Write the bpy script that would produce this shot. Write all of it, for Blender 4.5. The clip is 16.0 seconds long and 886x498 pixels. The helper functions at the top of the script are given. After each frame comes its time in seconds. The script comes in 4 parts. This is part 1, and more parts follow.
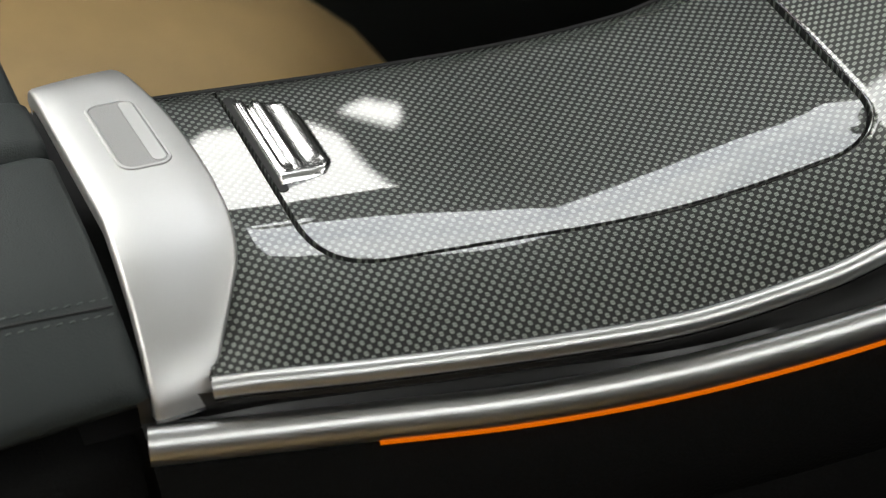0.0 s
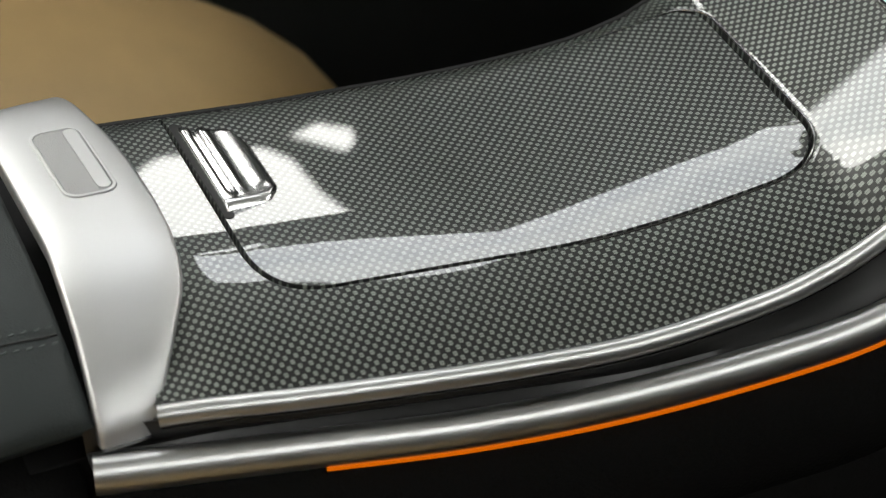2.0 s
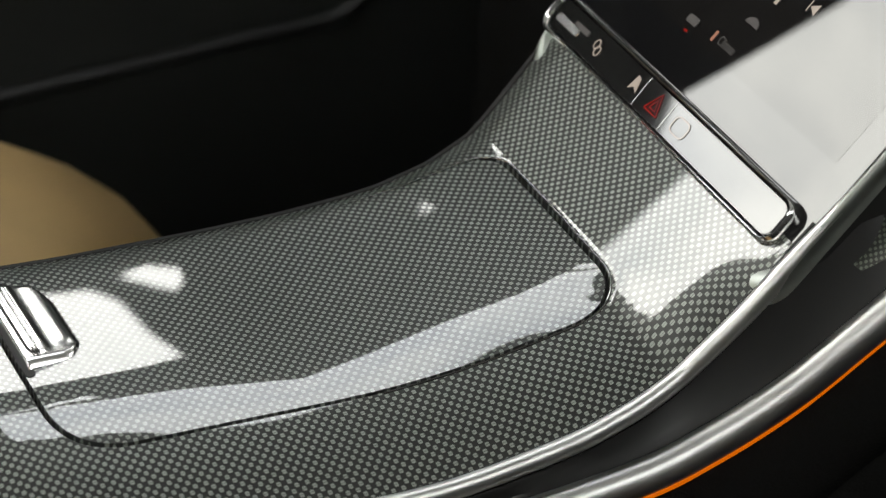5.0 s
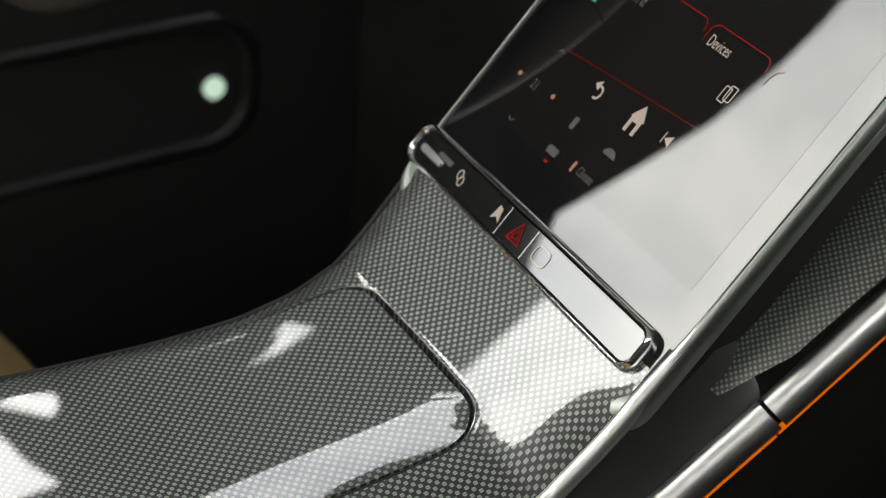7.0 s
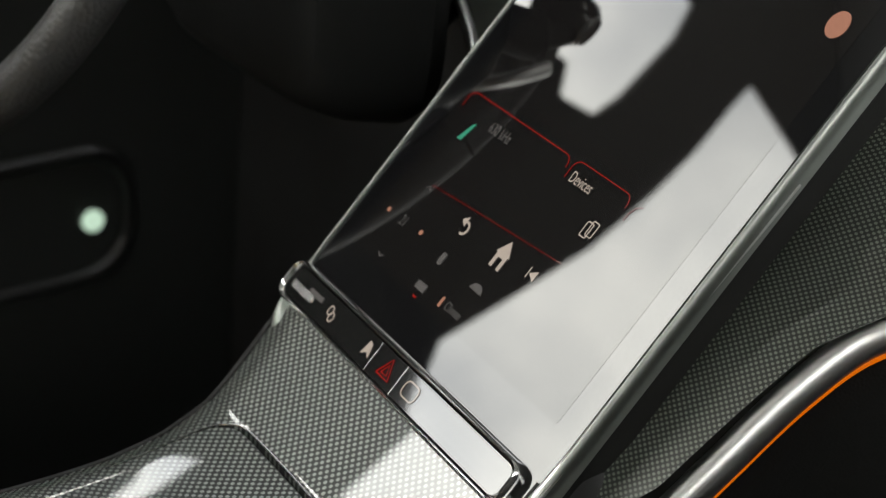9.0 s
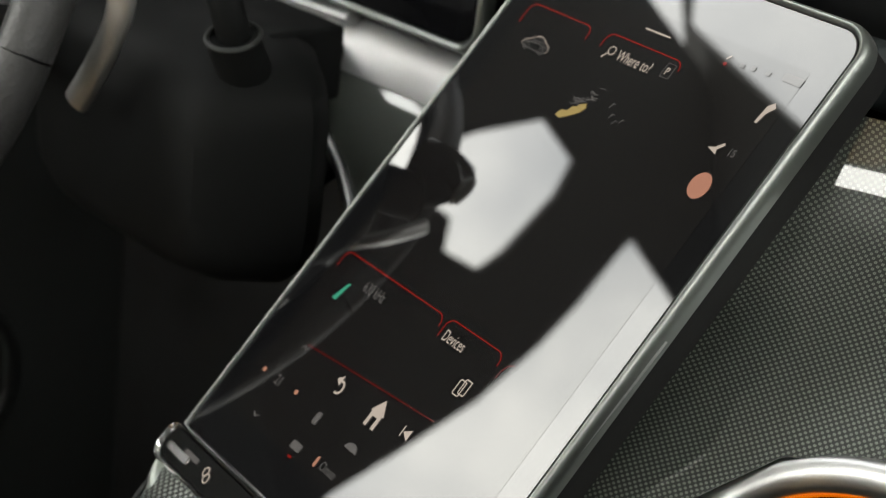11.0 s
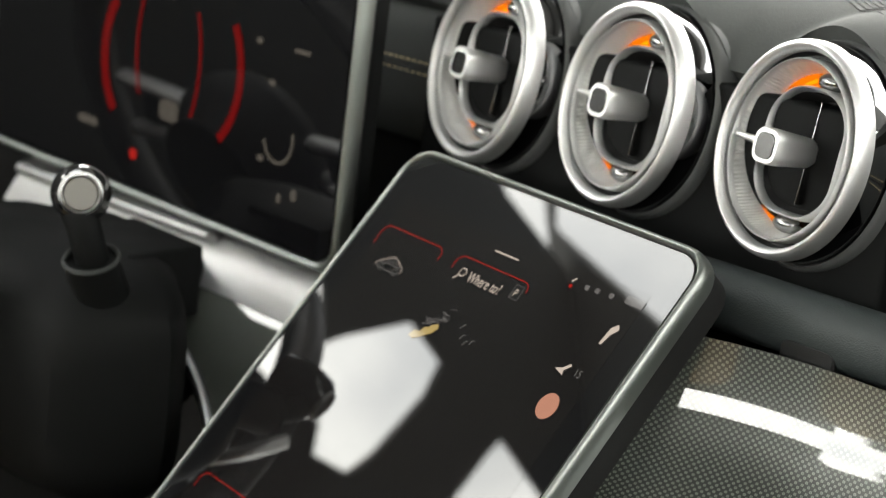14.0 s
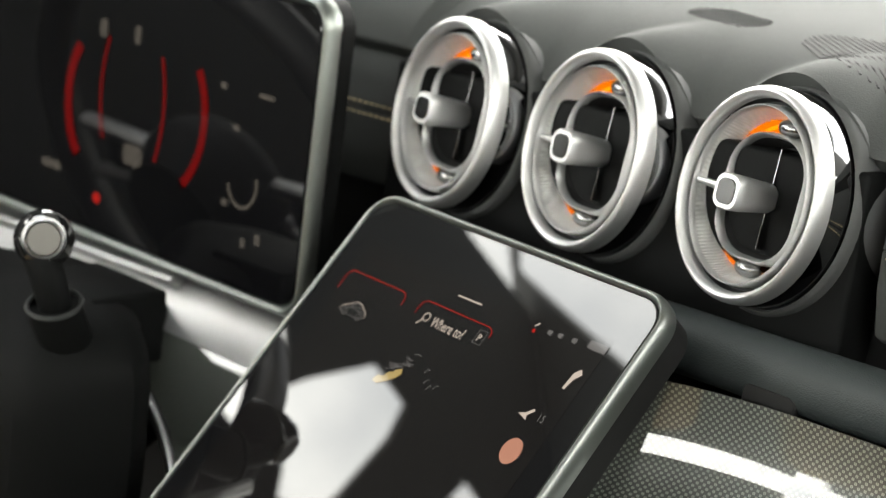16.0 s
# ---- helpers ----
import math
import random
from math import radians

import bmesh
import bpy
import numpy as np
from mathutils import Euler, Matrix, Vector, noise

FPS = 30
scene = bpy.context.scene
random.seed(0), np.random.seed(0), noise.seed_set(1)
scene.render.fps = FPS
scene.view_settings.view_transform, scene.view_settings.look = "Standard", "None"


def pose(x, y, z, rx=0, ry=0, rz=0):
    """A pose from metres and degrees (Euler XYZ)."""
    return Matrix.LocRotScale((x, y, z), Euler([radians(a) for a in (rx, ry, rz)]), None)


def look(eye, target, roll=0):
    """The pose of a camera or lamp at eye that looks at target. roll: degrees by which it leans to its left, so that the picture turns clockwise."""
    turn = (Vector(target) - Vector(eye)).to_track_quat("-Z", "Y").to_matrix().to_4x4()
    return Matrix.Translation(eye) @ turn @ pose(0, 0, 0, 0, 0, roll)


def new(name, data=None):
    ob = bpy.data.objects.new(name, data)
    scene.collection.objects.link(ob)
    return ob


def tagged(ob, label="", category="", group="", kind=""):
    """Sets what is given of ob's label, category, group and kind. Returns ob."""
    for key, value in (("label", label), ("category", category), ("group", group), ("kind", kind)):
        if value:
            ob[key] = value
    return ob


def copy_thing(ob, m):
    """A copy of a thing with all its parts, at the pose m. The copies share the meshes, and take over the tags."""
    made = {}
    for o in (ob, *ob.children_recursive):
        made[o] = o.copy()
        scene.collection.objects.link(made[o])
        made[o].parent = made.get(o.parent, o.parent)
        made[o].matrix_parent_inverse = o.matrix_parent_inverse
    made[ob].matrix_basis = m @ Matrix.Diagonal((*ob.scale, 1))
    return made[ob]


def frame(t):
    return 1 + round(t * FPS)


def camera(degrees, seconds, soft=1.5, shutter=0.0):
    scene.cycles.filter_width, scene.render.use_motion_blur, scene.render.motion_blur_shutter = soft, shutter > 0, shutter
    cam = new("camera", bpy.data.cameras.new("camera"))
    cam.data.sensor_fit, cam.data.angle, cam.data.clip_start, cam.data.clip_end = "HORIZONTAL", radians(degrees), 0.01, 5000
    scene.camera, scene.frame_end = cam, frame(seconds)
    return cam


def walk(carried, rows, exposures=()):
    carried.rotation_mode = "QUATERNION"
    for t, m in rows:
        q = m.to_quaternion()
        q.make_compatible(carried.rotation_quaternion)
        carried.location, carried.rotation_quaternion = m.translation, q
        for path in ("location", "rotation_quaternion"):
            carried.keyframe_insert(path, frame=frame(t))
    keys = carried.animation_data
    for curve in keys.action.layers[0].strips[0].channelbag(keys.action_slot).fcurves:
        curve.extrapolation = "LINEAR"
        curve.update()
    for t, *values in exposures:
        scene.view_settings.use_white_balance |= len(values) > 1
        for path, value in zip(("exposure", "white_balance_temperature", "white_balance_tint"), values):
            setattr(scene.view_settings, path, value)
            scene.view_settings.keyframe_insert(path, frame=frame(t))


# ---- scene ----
cam = camera(29.16, 16.0, soft=1.2)
cam.data.dof.use_dof = True
cam.data.dof.focus_distance = 0.785
cam.data.dof.aperture_fstop = 8.0

# seconds, place, turn
PATH = [
    (0, 0.5610, -0.0901, 0.4713, 49.355, -0.115, 65.054),
    (0.5, 0.5618, -0.0884, 0.4724, 49.386, -0.094, 65.056),
    (1, 0.5625, -0.0867, 0.4726, 49.557, -0.166, 64.889),
    (1.5, 0.5629, -0.0863, 0.4731, 49.789, -0.374, 64.424),
    (2, 0.5637, -0.0849, 0.4732, 50.120, -0.675, 63.738),
    (2.5, 0.5648, -0.0822, 0.4746, 50.483, -1.003, 63.069),
    (3, 0.5662, -0.0792, 0.4772, 51.057, -1.331, 62.181),
    (3.5, 0.5676, -0.0756, 0.4796, 51.801, -1.591, 61.357),
    (4, 0.5700, -0.0699, 0.4835, 52.617, -1.809, 60.607),
    (6.5, 0.5767, -0.0642, 0.4921, 57.556, -3.966, 56.091),
    (7, 0.5805, -0.0603, 0.4985, 58.528, -4.151, 55.304),
    (7.5, 0.5825, -0.0583, 0.5014, 59.508, -4.459, 54.393),
    (8, 0.5860, -0.0552, 0.5058, 60.524, -4.630, 53.566),
    (10.5, 0.5950, -0.0527, 0.5128, 67.016, -6.043, 48.958),
    (11, 0.5993, -0.0503, 0.5170, 68.339, -6.168, 48.221),
    (11.5, 0.6018, -0.0493, 0.5202, 69.535, -6.303, 47.486),
    (12, 0.6036, -0.0495, 0.5247, 70.809, -6.488, 46.692),
    (12.5, 0.6066, -0.0488, 0.5291, 71.960, -6.585, 46.098),
    (13, 0.6092, -0.0485, 0.5323, 73.205, -6.724, 45.441),
    (13.5, 0.6112, -0.0486, 0.5360, 74.194, -6.808, 44.800),
    (14, 0.6137, -0.0493, 0.5385, 75.147, -6.891, 44.179),
    (14.5, 0.6147, -0.0489, 0.5407, 75.751, -6.939, 43.725),
    (15, 0.6155, -0.0493, 0.5426, 76.147, -6.972, 43.398),
    (15.5, 0.6150, -0.0503, 0.5419, 76.465, -7.068, 43.121),
    (16, 0.6151, -0.0508, 0.5419, 76.625, -7.098, 42.984),
]
walk(cam, [(t, pose(x, y, z, rx, ry, rz)) for t, x, y, z, rx, ry, rz in PATH], exposures=[(0, 2.47), (3, 2.40), (8, 2.40), (11, 2.57), (13, 2.80), (16, 2.85)])

# ---- light: bright cloudy sky through the car's openings ----
world = bpy.data.worlds.new("sky")
scene.world = world
world.use_nodes = True
wn, wl = world.node_tree.nodes, world.node_tree.links
wn.clear()
sky = wn.new("ShaderNodeTexSky")
sky.sky_type = "NISHITA"
sky.sun_disc = False
sky.sun_elevation, sky.sun_rotation = radians(36), radians(-22)
clouds = wn.new("ShaderNodeTexNoise")
clouds.inputs["Scale"].default_value = 3.2
clouds.inputs["Detail"].default_value = 7
clouds.inputs["Roughness"].default_value = 0.6
ramp = wn.new("ShaderNodeValToRGB")
ramp.color_ramp.elements[0].position, ramp.color_ramp.elements[1].position = 0.28, 0.50
ramp.color_ramp.elements[0].color = (0.45, 0.45, 0.45, 1)
coord = wn.new("ShaderNodeTexCoord")
wl.new(coord.outputs["Generated"], clouds.inputs["Vector"])
wl.new(clouds.outputs["Fac"], ramp.inputs["Fac"])
white = wn.new("ShaderNodeMix")
white.data_type = "RGBA"
white.inputs["B"].default_value = (16.75, 16.68, 15.5, 1)
up = wn.new("ShaderNodeSeparateXYZ")
wl.new(coord.outputs["Generated"], up.inputs["Vector"])
haze = wn.new("ShaderNodeMapRange")
for key, value in (("From Min", 0.50), ("From Max", 0.82), ("To Min", 1.0), ("To Max", 0.50)):
    haze.inputs[key].default_value = value
wl.new(up.outputs["Z"], haze.inputs["Value"])
cover = wn.new("ShaderNodeMath")
cover.operation = "MULTIPLY"
wl.new(ramp.outputs["Color"], cover.inputs[0])
wl.new(haze.outputs["Result"], cover.inputs[1])
wl.new(cover.outputs[0], white.inputs["Factor"])
wl.new(sky.outputs["Color"], white.inputs["A"])
bg = wn.new("ShaderNodeBackground")
bg.inputs["Strength"].default_value = 0.12
wl.new(white.outputs["Result"], bg.inputs["Color"])
wo = wn.new("ShaderNodeOutputWorld")
wl.new(bg.outputs["Background"], wo.inputs["Surface"])

sun = new("sun", bpy.data.lights.new("sun", "SUN"))
sun.data.energy, sun.data.angle, sun.data.color = 0.35, radians(20), (1.0, 0.97, 0.91)
sun.matrix_world = look((-1.0, 3.2, 2.35), (0.05, 0.6, 0.3))


# ---- materials ----
def material(name, color, rough=0.5, metal=0.0, coat=0.0, grain=0.0, grain_size=900, stain=0.0, bump=0.0, bump_size=1200, voronoi=False, ior=1.5, spec=0.5):
    """A surface with fine grain and larger stains in its colour, and a fine relief."""
    m = bpy.data.materials.new(name)
    m.use_nodes = True
    n, l = m.node_tree.nodes, m.node_tree.links
    p = n["Principled BSDF"]
    p.inputs["Base Color"].default_value = (*color, 1)
    p.inputs["Roughness"].default_value, p.inputs["Metallic"].default_value = rough, metal
    p.inputs["Coat Weight"].default_value, p.inputs["Coat Roughness"].default_value = coat, 0.02
    p.inputs["IOR"].default_value, p.inputs["Specular IOR Level"].default_value = ior, spec
    tc = n.new("ShaderNodeTexCoord")
    if grain or stain:
        fine, wide = n.new("ShaderNodeTexNoise"), n.new("ShaderNodeTexNoise")
        fine.inputs["Scale"].default_value, wide.inputs["Scale"].default_value = grain_size, 22
        wide.inputs["Detail"].default_value = 5
        add = n.new("ShaderNodeMath")
        add.operation = "MULTIPLY_ADD"
        add.inputs[1].default_value, add.inputs[2].default_value = grain * 2, 1 - grain
        two = n.new("ShaderNodeMath")
        two.operation = "MULTIPLY_ADD"
        two.inputs[1].default_value, two.inputs[2].default_value = stain * 2, 1 - stain
        both = n.new("ShaderNodeMath")
        both.operation = "MULTIPLY"
        mix = n.new("ShaderNodeVectorMath")
        mix.operation = "SCALE"
        mix.inputs[0].default_value = color
        for q in (fine, wide):
            l.new(tc.outputs["Object"], q.inputs["Vector"])
        l.new(fine.outputs["Fac"], add.inputs[0])
        l.new(wide.outputs["Fac"], two.inputs[0])
        l.new(add.outputs[0], both.inputs[0])
        l.new(two.outputs[0], both.inputs[1])
        l.new(both.outputs[0], mix.inputs["Scale"])
        l.new(mix.outputs[0], p.inputs["Base Color"])
        rr = n.new("ShaderNodeMath")
        rr.operation = "MULTIPLY"
        rr.inputs[1].default_value = rough
        l.new(two.outputs[0], rr.inputs[0])
        l.new(rr.outputs[0], p.inputs["Roughness"])
    if bump:
        tex = n.new("ShaderNodeTexVoronoi" if voronoi else "ShaderNodeTexNoise")
        tex.inputs["Scale"].default_value = bump_size
        b = n.new("ShaderNodeBump")
        b.inputs["Strength"].default_value, b.inputs["Distance"].default_value = bump, 0.0004
        l.new(tc.outputs["Object"], tex.inputs["Vector"])
        l.new(tex.outputs[0], b.inputs["Height"])
        l.new(b.outputs["Normal"], p.inputs["Normal"])
    return m


def glow(name, color, strength, rough=0.05, spec=0.5):
    m = bpy.data.materials.new(name)
    m.use_nodes = True
    p = m.node_tree.nodes["Principled BSDF"]
    p.inputs["Base Color"].default_value = (*[c * 0.02 for c in color], 1)
    p.inputs["Emission Color"].default_value = (*color, 1)
    p.inputs["Emission Strength"].default_value = strength
    p.inputs["Roughness"].default_value, p.inputs["Specular IOR Level"].default_value = rough, spec
    return m


def weave_material(name, cell, dark, light, coat_ior=1.65):
    """Lacquered technical weave: staggered pale threads on dark ones, by the surface's own UV in metres."""
    m = bpy.data.materials.new(name)
    m.use_nodes = True
    n, l = m.node_tree.nodes, m.node_tree.links
    p = n["Principled BSDF"]
    uv = n.new("ShaderNodeUVMap")
    sep = n.new("ShaderNodeSeparateXYZ")
    l.new(uv.outputs["UV"], sep.inputs["Vector"])

    def math_node(op, a, b=None, c=None):
        q = n.new("ShaderNodeMath")
        q.operation = op
        for i, v in enumerate((a, b, c)):
            if v is None:
                continue
            if isinstance(v, (int, float)):
                q.inputs[i].default_value = v
            else:
                l.new(v, q.inputs[i])
        return q.outputs[0]

    w = math.pi / cell
    sx = math_node("SINE", math_node("MULTIPLY", sep.outputs["X"], w))
    sy = math_node("SINE", math_node("MULTIPLY", sep.outputs["Y"], w))
    # the pale float: positive where both waves agree
    agree = math_node("GREATER_THAN", math_node("MULTIPLY", sx, sy), 0.0)
    prod = math_node("MULTIPLY", math_node("MULTIPLY", math_node("ABSOLUTE", sx), math_node("ABSOLUTE", sy)), agree)
    spot = n.new("ShaderNodeMapRange")
    spot.interpolation_type = "SMOOTHSTEP"
    for k, v in (("From Min", 0.11), ("From Max", 0.36)):
        spot.inputs[k].default_value = v
    l.new(prod, spot.inputs["Value"])
    # each float is a pair of threads
    split = math_node("ABSOLUTE", math_node("SINE", math_node("MULTIPLY", sep.outputs["X"], 2 * w)))
    pair = n.new("ShaderNodeMapRange")
    for k, v in (("From Min", 0.0), ("From Max", 0.50), ("To Min", 0.12), ("To Max", 1.0)):
        pair.inputs[k].default_value = v
    l.new(split, pair.inputs["Value"])
    # fine twill in the dark ground
    fine = math_node("SINE", math_node("MULTIPLY", math_node("ADD", sep.outputs["X"], sep.outputs["Y"]), 5 * w))
    finer = math_node("SINE", math_node("MULTIPLY", math_node("SUBTRACT", sep.outputs["X"], sep.outputs["Y"]), 5 * w))
    ground = math_node("MULTIPLY_ADD", math_node("MULTIPLY", fine, finer), 0.5, 0.75)
    noise_tex = n.new("ShaderNodeTexNoise")
    noise_tex.inputs["Scale"].default_value = 260
    l.new(uv.outputs["UV"], noise_tex.inputs["Vector"])
    vary = math_node("MULTIPLY_ADD", noise_tex.outputs["Fac"], 0.7, 0.65)
    lightness = math_node("MULTIPLY", math_node("MULTIPLY", spot.outputs[0], pair.outputs[0]), vary)
    colour = n.new("ShaderNodeMix")
    colour.data_type = "RGBA"
    colour.inputs["B"].default_value = (*light, 1)
    dk = n.new("ShaderNodeVectorMath")
    dk.operation = "SCALE"
    dk.inputs[0].default_value = dark
    l.new(ground, dk.inputs["Scale"])
    l.new(dk.outputs[0], colour.inputs["A"])
    l.new(lightness, colour.inputs["Factor"])
    l.new(colour.outputs["Result"], p.inputs["Base Color"])
    p.inputs["Roughness"].default_value = 0.45
    p.inputs["Metallic"].default_value = 0.25
    p.inputs["Coat Weight"].default_value = 1.0
    p.inputs["Coat Roughness"].default_value = 0.015
    p.inputs["Coat IOR"].default_value = coat_ior
    # slight orange peel in the lacquer
    peel = n.new("ShaderNodeTexNoise")
    peel.inputs["Scale"].default_value = 420
    l.new(uv.outputs["UV"], peel.inputs["Vector"])
    b = n.new("ShaderNodeBump")
    b.inputs["Strength"].default_value, b.inputs["Distance"].default_value = 0.010, 0.0004
    l.new(peel.outputs["Fac"], b.inputs["Height"])
    l.new(b.outputs["Normal"], p.inputs["Coat Normal"])
    return m


WEAVE = weave_material("lacquered_weave", 0.0023, (0.0048, 0.0057, 0.0049), (0.200, 0.218, 0.198), 1.70)
RECESS = material("satin_black", (0.008, 0.008, 0.008), 0.38, stain=0.1)
WEAVE_DASH = weave_material("dash_weave", 0.00175, (0.022, 0.0245, 0.021), (0.14, 0.155, 0.13), 1.70)
ALU = material("satin_aluminium", (0.56, 0.56, 0.553), 0.38, 1.0, grain=0.05, grain_size=2500, stain=0.10, bump=0.04, bump_size=3000)
ALU_BAR = material("bead_blasted_aluminium", (0.50, 0.50, 0.497), 0.48, 1.0, grain=0.05, grain_size=3500, stain=0.05, bump=0.05, bump_size=4000)
BEZEL = material("dark_satin_bezel", (0.24, 0.255, 0.24), 0.42, 1.0, stain=0.08, grain=0.04, grain_size=2500)
CHROME = material("polished_chrome", (0.74, 0.74, 0.735), 0.17, 1.0, stain=0.05)
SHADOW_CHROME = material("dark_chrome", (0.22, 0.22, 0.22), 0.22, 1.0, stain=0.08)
BLACK_GLOSS = material("piano_black", (0.006, 0.006, 0.006), 0.06, 0.0, coat=1.0, stain=0.1)
BLACK = material("black_plastic", (0.008, 0.008, 0.008), 0.58, spec=0.25, grain=0.2, stain=0.2, bump=0.25, bump_size=1600)
GROOVE = material("groove_black", (0.004, 0.004, 0.004), 0.7, stain=0.1)
LEATHER = material("grey_leather", (0.0200, 0.0248, 0.0248), 0.60, spec=0.3, grain=0.10, grain_size=1500, stain=0.12, bump=0.35, bump_size=1100, voronoi=True)
LEATHER_DARK = material("black_leather", (0.0050, 0.0051, 0.0050), 0.75, spec=0.06, grain=0.12, grain_size=1400, stain=0.15, bump=0.6, bump_size=620, voronoi=True)
DASH_SKIN = material("dark_grey_dash_skin", (0.050, 0.0530, 0.0510), 0.85, spec=0.15, grain=0.10, grain_size=1500, stain=0.10, bump=0.3, bump_size=1100, voronoi=True)
METAL_MESH = material("perforated_steel", (0.34, 0.34, 0.34), 0.5, 0.6, stain=0.05, bump=0.8, bump_size=2600, voronoi=True)
COLLAR = material("satin_grey_collar", (0.055, 0.057, 0.056), 0.62, spec=0.3, stain=0.1, grain=0.05)
TAN = material("tan_leather", (0.35, 0.235, 0.100), 0.55, grain=0.10, grain_size=700, stain=0.18, bump=0.3, bump_size=700, voronoi=True)
THREAD = material("grey_thread", (0.045, 0.050, 0.050), 0.6, grain=0.2)
THREAD_BEIGE = material("beige_thread", (0.42, 0.34, 0.20), 0.6, grain=0.2)
PILLAR = material("dark_pillar_cloth", (0.020, 0.021, 0.020), 0.9, grain=0.2, grain_size=800, stain=0.1)
FABRIC = material("grey_headliner", (0.085, 0.086, 0.083), 0.9, grain=0.2, grain_size=800, stain=0.1)
CARPET = material("black_carpet", (0.010, 0.010, 0.010), 0.95, grain=0.3, grain_size=600, stain=0.2)
VENT_CUP = material("vent_silver_cup", (0.62, 0.62, 0.60), 0.42, 0.45, stain=0.08)


def knurl(m, pitch):
    """A raised diamond pattern over a surface, in its own place."""
    n, l = m.node_tree.nodes, m.node_tree.links
    tc = n.new("ShaderNodeTexCoord")
    waves = []
    for d in ((1.0, 0.6, 0.0), (-1.0, 0.6, 0.0)):
        dot = n.new("ShaderNodeVectorMath")
        dot.operation = "DOT_PRODUCT"
        dot.inputs[1].default_value = [q * 2 * math.pi / pitch for q in d]
        l.new(tc.outputs["Object"], dot.inputs[0])
        s = n.new("ShaderNodeMath")
        s.operation = "SINE"
        l.new(dot.outputs["Value"], s.inputs[0])
        waves.append(s)
    both = n.new("ShaderNodeMath")
    both.operation = "ADD"
    for k in (0, 1):
        l.new(waves[k].outputs[0], both.inputs[k])
    b = n.new("ShaderNodeBump")
    b.inputs["Strength"].default_value, b.inputs["Distance"].default_value = 0.35, 0.0003
    l.new(both.outputs[0], b.inputs["Height"])
    l.new(b.outputs["Normal"], n["Principled BSDF"].inputs["Normal"])


knurl(VENT_CUP, 0.0021)
SHROUD = material("matte_black_shroud", (0.0045, 0.0048, 0.0048), 0.60, spec=0.07, grain=0.2, stain=0.2, bump=0.2, bump_size=1600)
VENT_RING = material("satin_vent_ring", (0.60, 0.60, 0.595), 0.50, 1.0, grain=0.05, grain_size=2500, stain=0.08, bump=0.04, bump_size=3000)
BARREL = material("dark_mirror_barrel", (0.20, 0.20, 0.205), 0.05, 1.0, stain=0.1)
STALK_CAP = material("grey_stalk_cap", (0.085, 0.082, 0.075), 0.35, 1.0, stain=0.25, grain=0.05)
DOOR = material("black_door_trim", (0.019, 0.021, 0.020), 0.65, spec=0.3, grain=0.15, stain=0.25, bump=0.3, bump_size=900)
GLASS_BLACK = material("display_glass", (0.004, 0.004, 0.0045), 0.02, stain=0.1, ior=1.64)
GLASS_LIT = material("display_picture_area", (0.006, 0.0055, 0.0055), 0.02, stain=0.1, ior=1.60)
AMBER = glow("amber_light_guide", (1.0, 0.19, 0.0), 0.115, 0.5, 0.1)
AMBER_SPILL = glow("painted_amber_spill", (1.0, 0.19, 0.002), 0.15, 0.5, 0.05)
AMBER_VENT = glow("amber_vent_light", (1.0, 0.16, 0.0), 0.38, 0.5, 0.1)
RED_UI = glow("red_graphics", (1.0, 0.03, 0.02), 0.053)
RED_DIM = glow("dim_red_graphics", (0.9, 0.02, 0.02), 0.019)
WHITE_UI = glow("pale_graphics", (1.0, 0.84, 0.70), 0.080)
GAUGE_UI = glow("dim_gauge_graphics", (0.85, 0.75, 0.62), 0.009)
GREY_UI = glow("grey_graphics", (0.8, 0.75, 0.7), 0.020)
ORANGE_UI = glow("orange_graphics", (1.0, 0.46, 0.30), 0.068)
GREEN_UI = glow("green_graphics", (0.15, 0.9, 0.55), 0.053)
MAP_UI = glow("yellow_map_graphics", (0.85, 0.62, 0.22), 0.068)
GREEN_LAMP = glow("green_white_lamp", (0.75, 1.0, 0.78), 0.14)


# ---- builders ----
def empty(name, label, category, group="", kind=""):
    return tagged(new(name), label, category, group, kind)


def link(name, bm, mat, parent=None, label="", smooth=True, sharp=40):
    me = bpy.data.meshes.new(name)
    bmesh.ops.recalc_face_normals(bm, faces=bm.faces)
    bm.to_mesh(me)
    bm.free()
    me.materials.append(mat)
    if smooth:
        me.polygons.foreach_set("use_smooth", [True] * len(me.polygons))
        me.set_sharp_from_angle(angle=radians(sharp))
    ob = new(name, me)
    if parent is not None:
        ob.parent = parent
    if label:
        tagged(ob, label)
    return ob


def part(name, bm, mat, parent, label="", sharp=40):
    return link(name, bm, mat, parent, label, True, sharp)


def spline(points, n):
    """n+1 places along a smooth curve through the given ones."""
    p = [Vector(q) for q in points]
    p = [p[0] * 2 - p[1]] + p + [p[-1] * 2 - p[-2]]
    out = []
    for i in range(n + 1):
        s = i / n * (len(p) - 3)
        k = min(int(s), len(p) - 4)
        t = s - k
        a, b, c, d = p[k:k + 4]
        out.append(0.5 * ((2 * b) + (c - a) * t + (2 * a - 5 * b + 4 * c - d) * t * t + (3 * b - a - 3 * c + d) * t ** 3))
    return out


def smooth_value(x, xs, ys):
    """A value between the given ones, eased."""
    if x <= xs[0]:
        return ys[0]
    for a, b, u, v in zip(xs, xs[1:], ys, ys[1:]):
        if x <= b:
            return u + (v - u) * (x - a) / (b - a)
    return ys[-1]


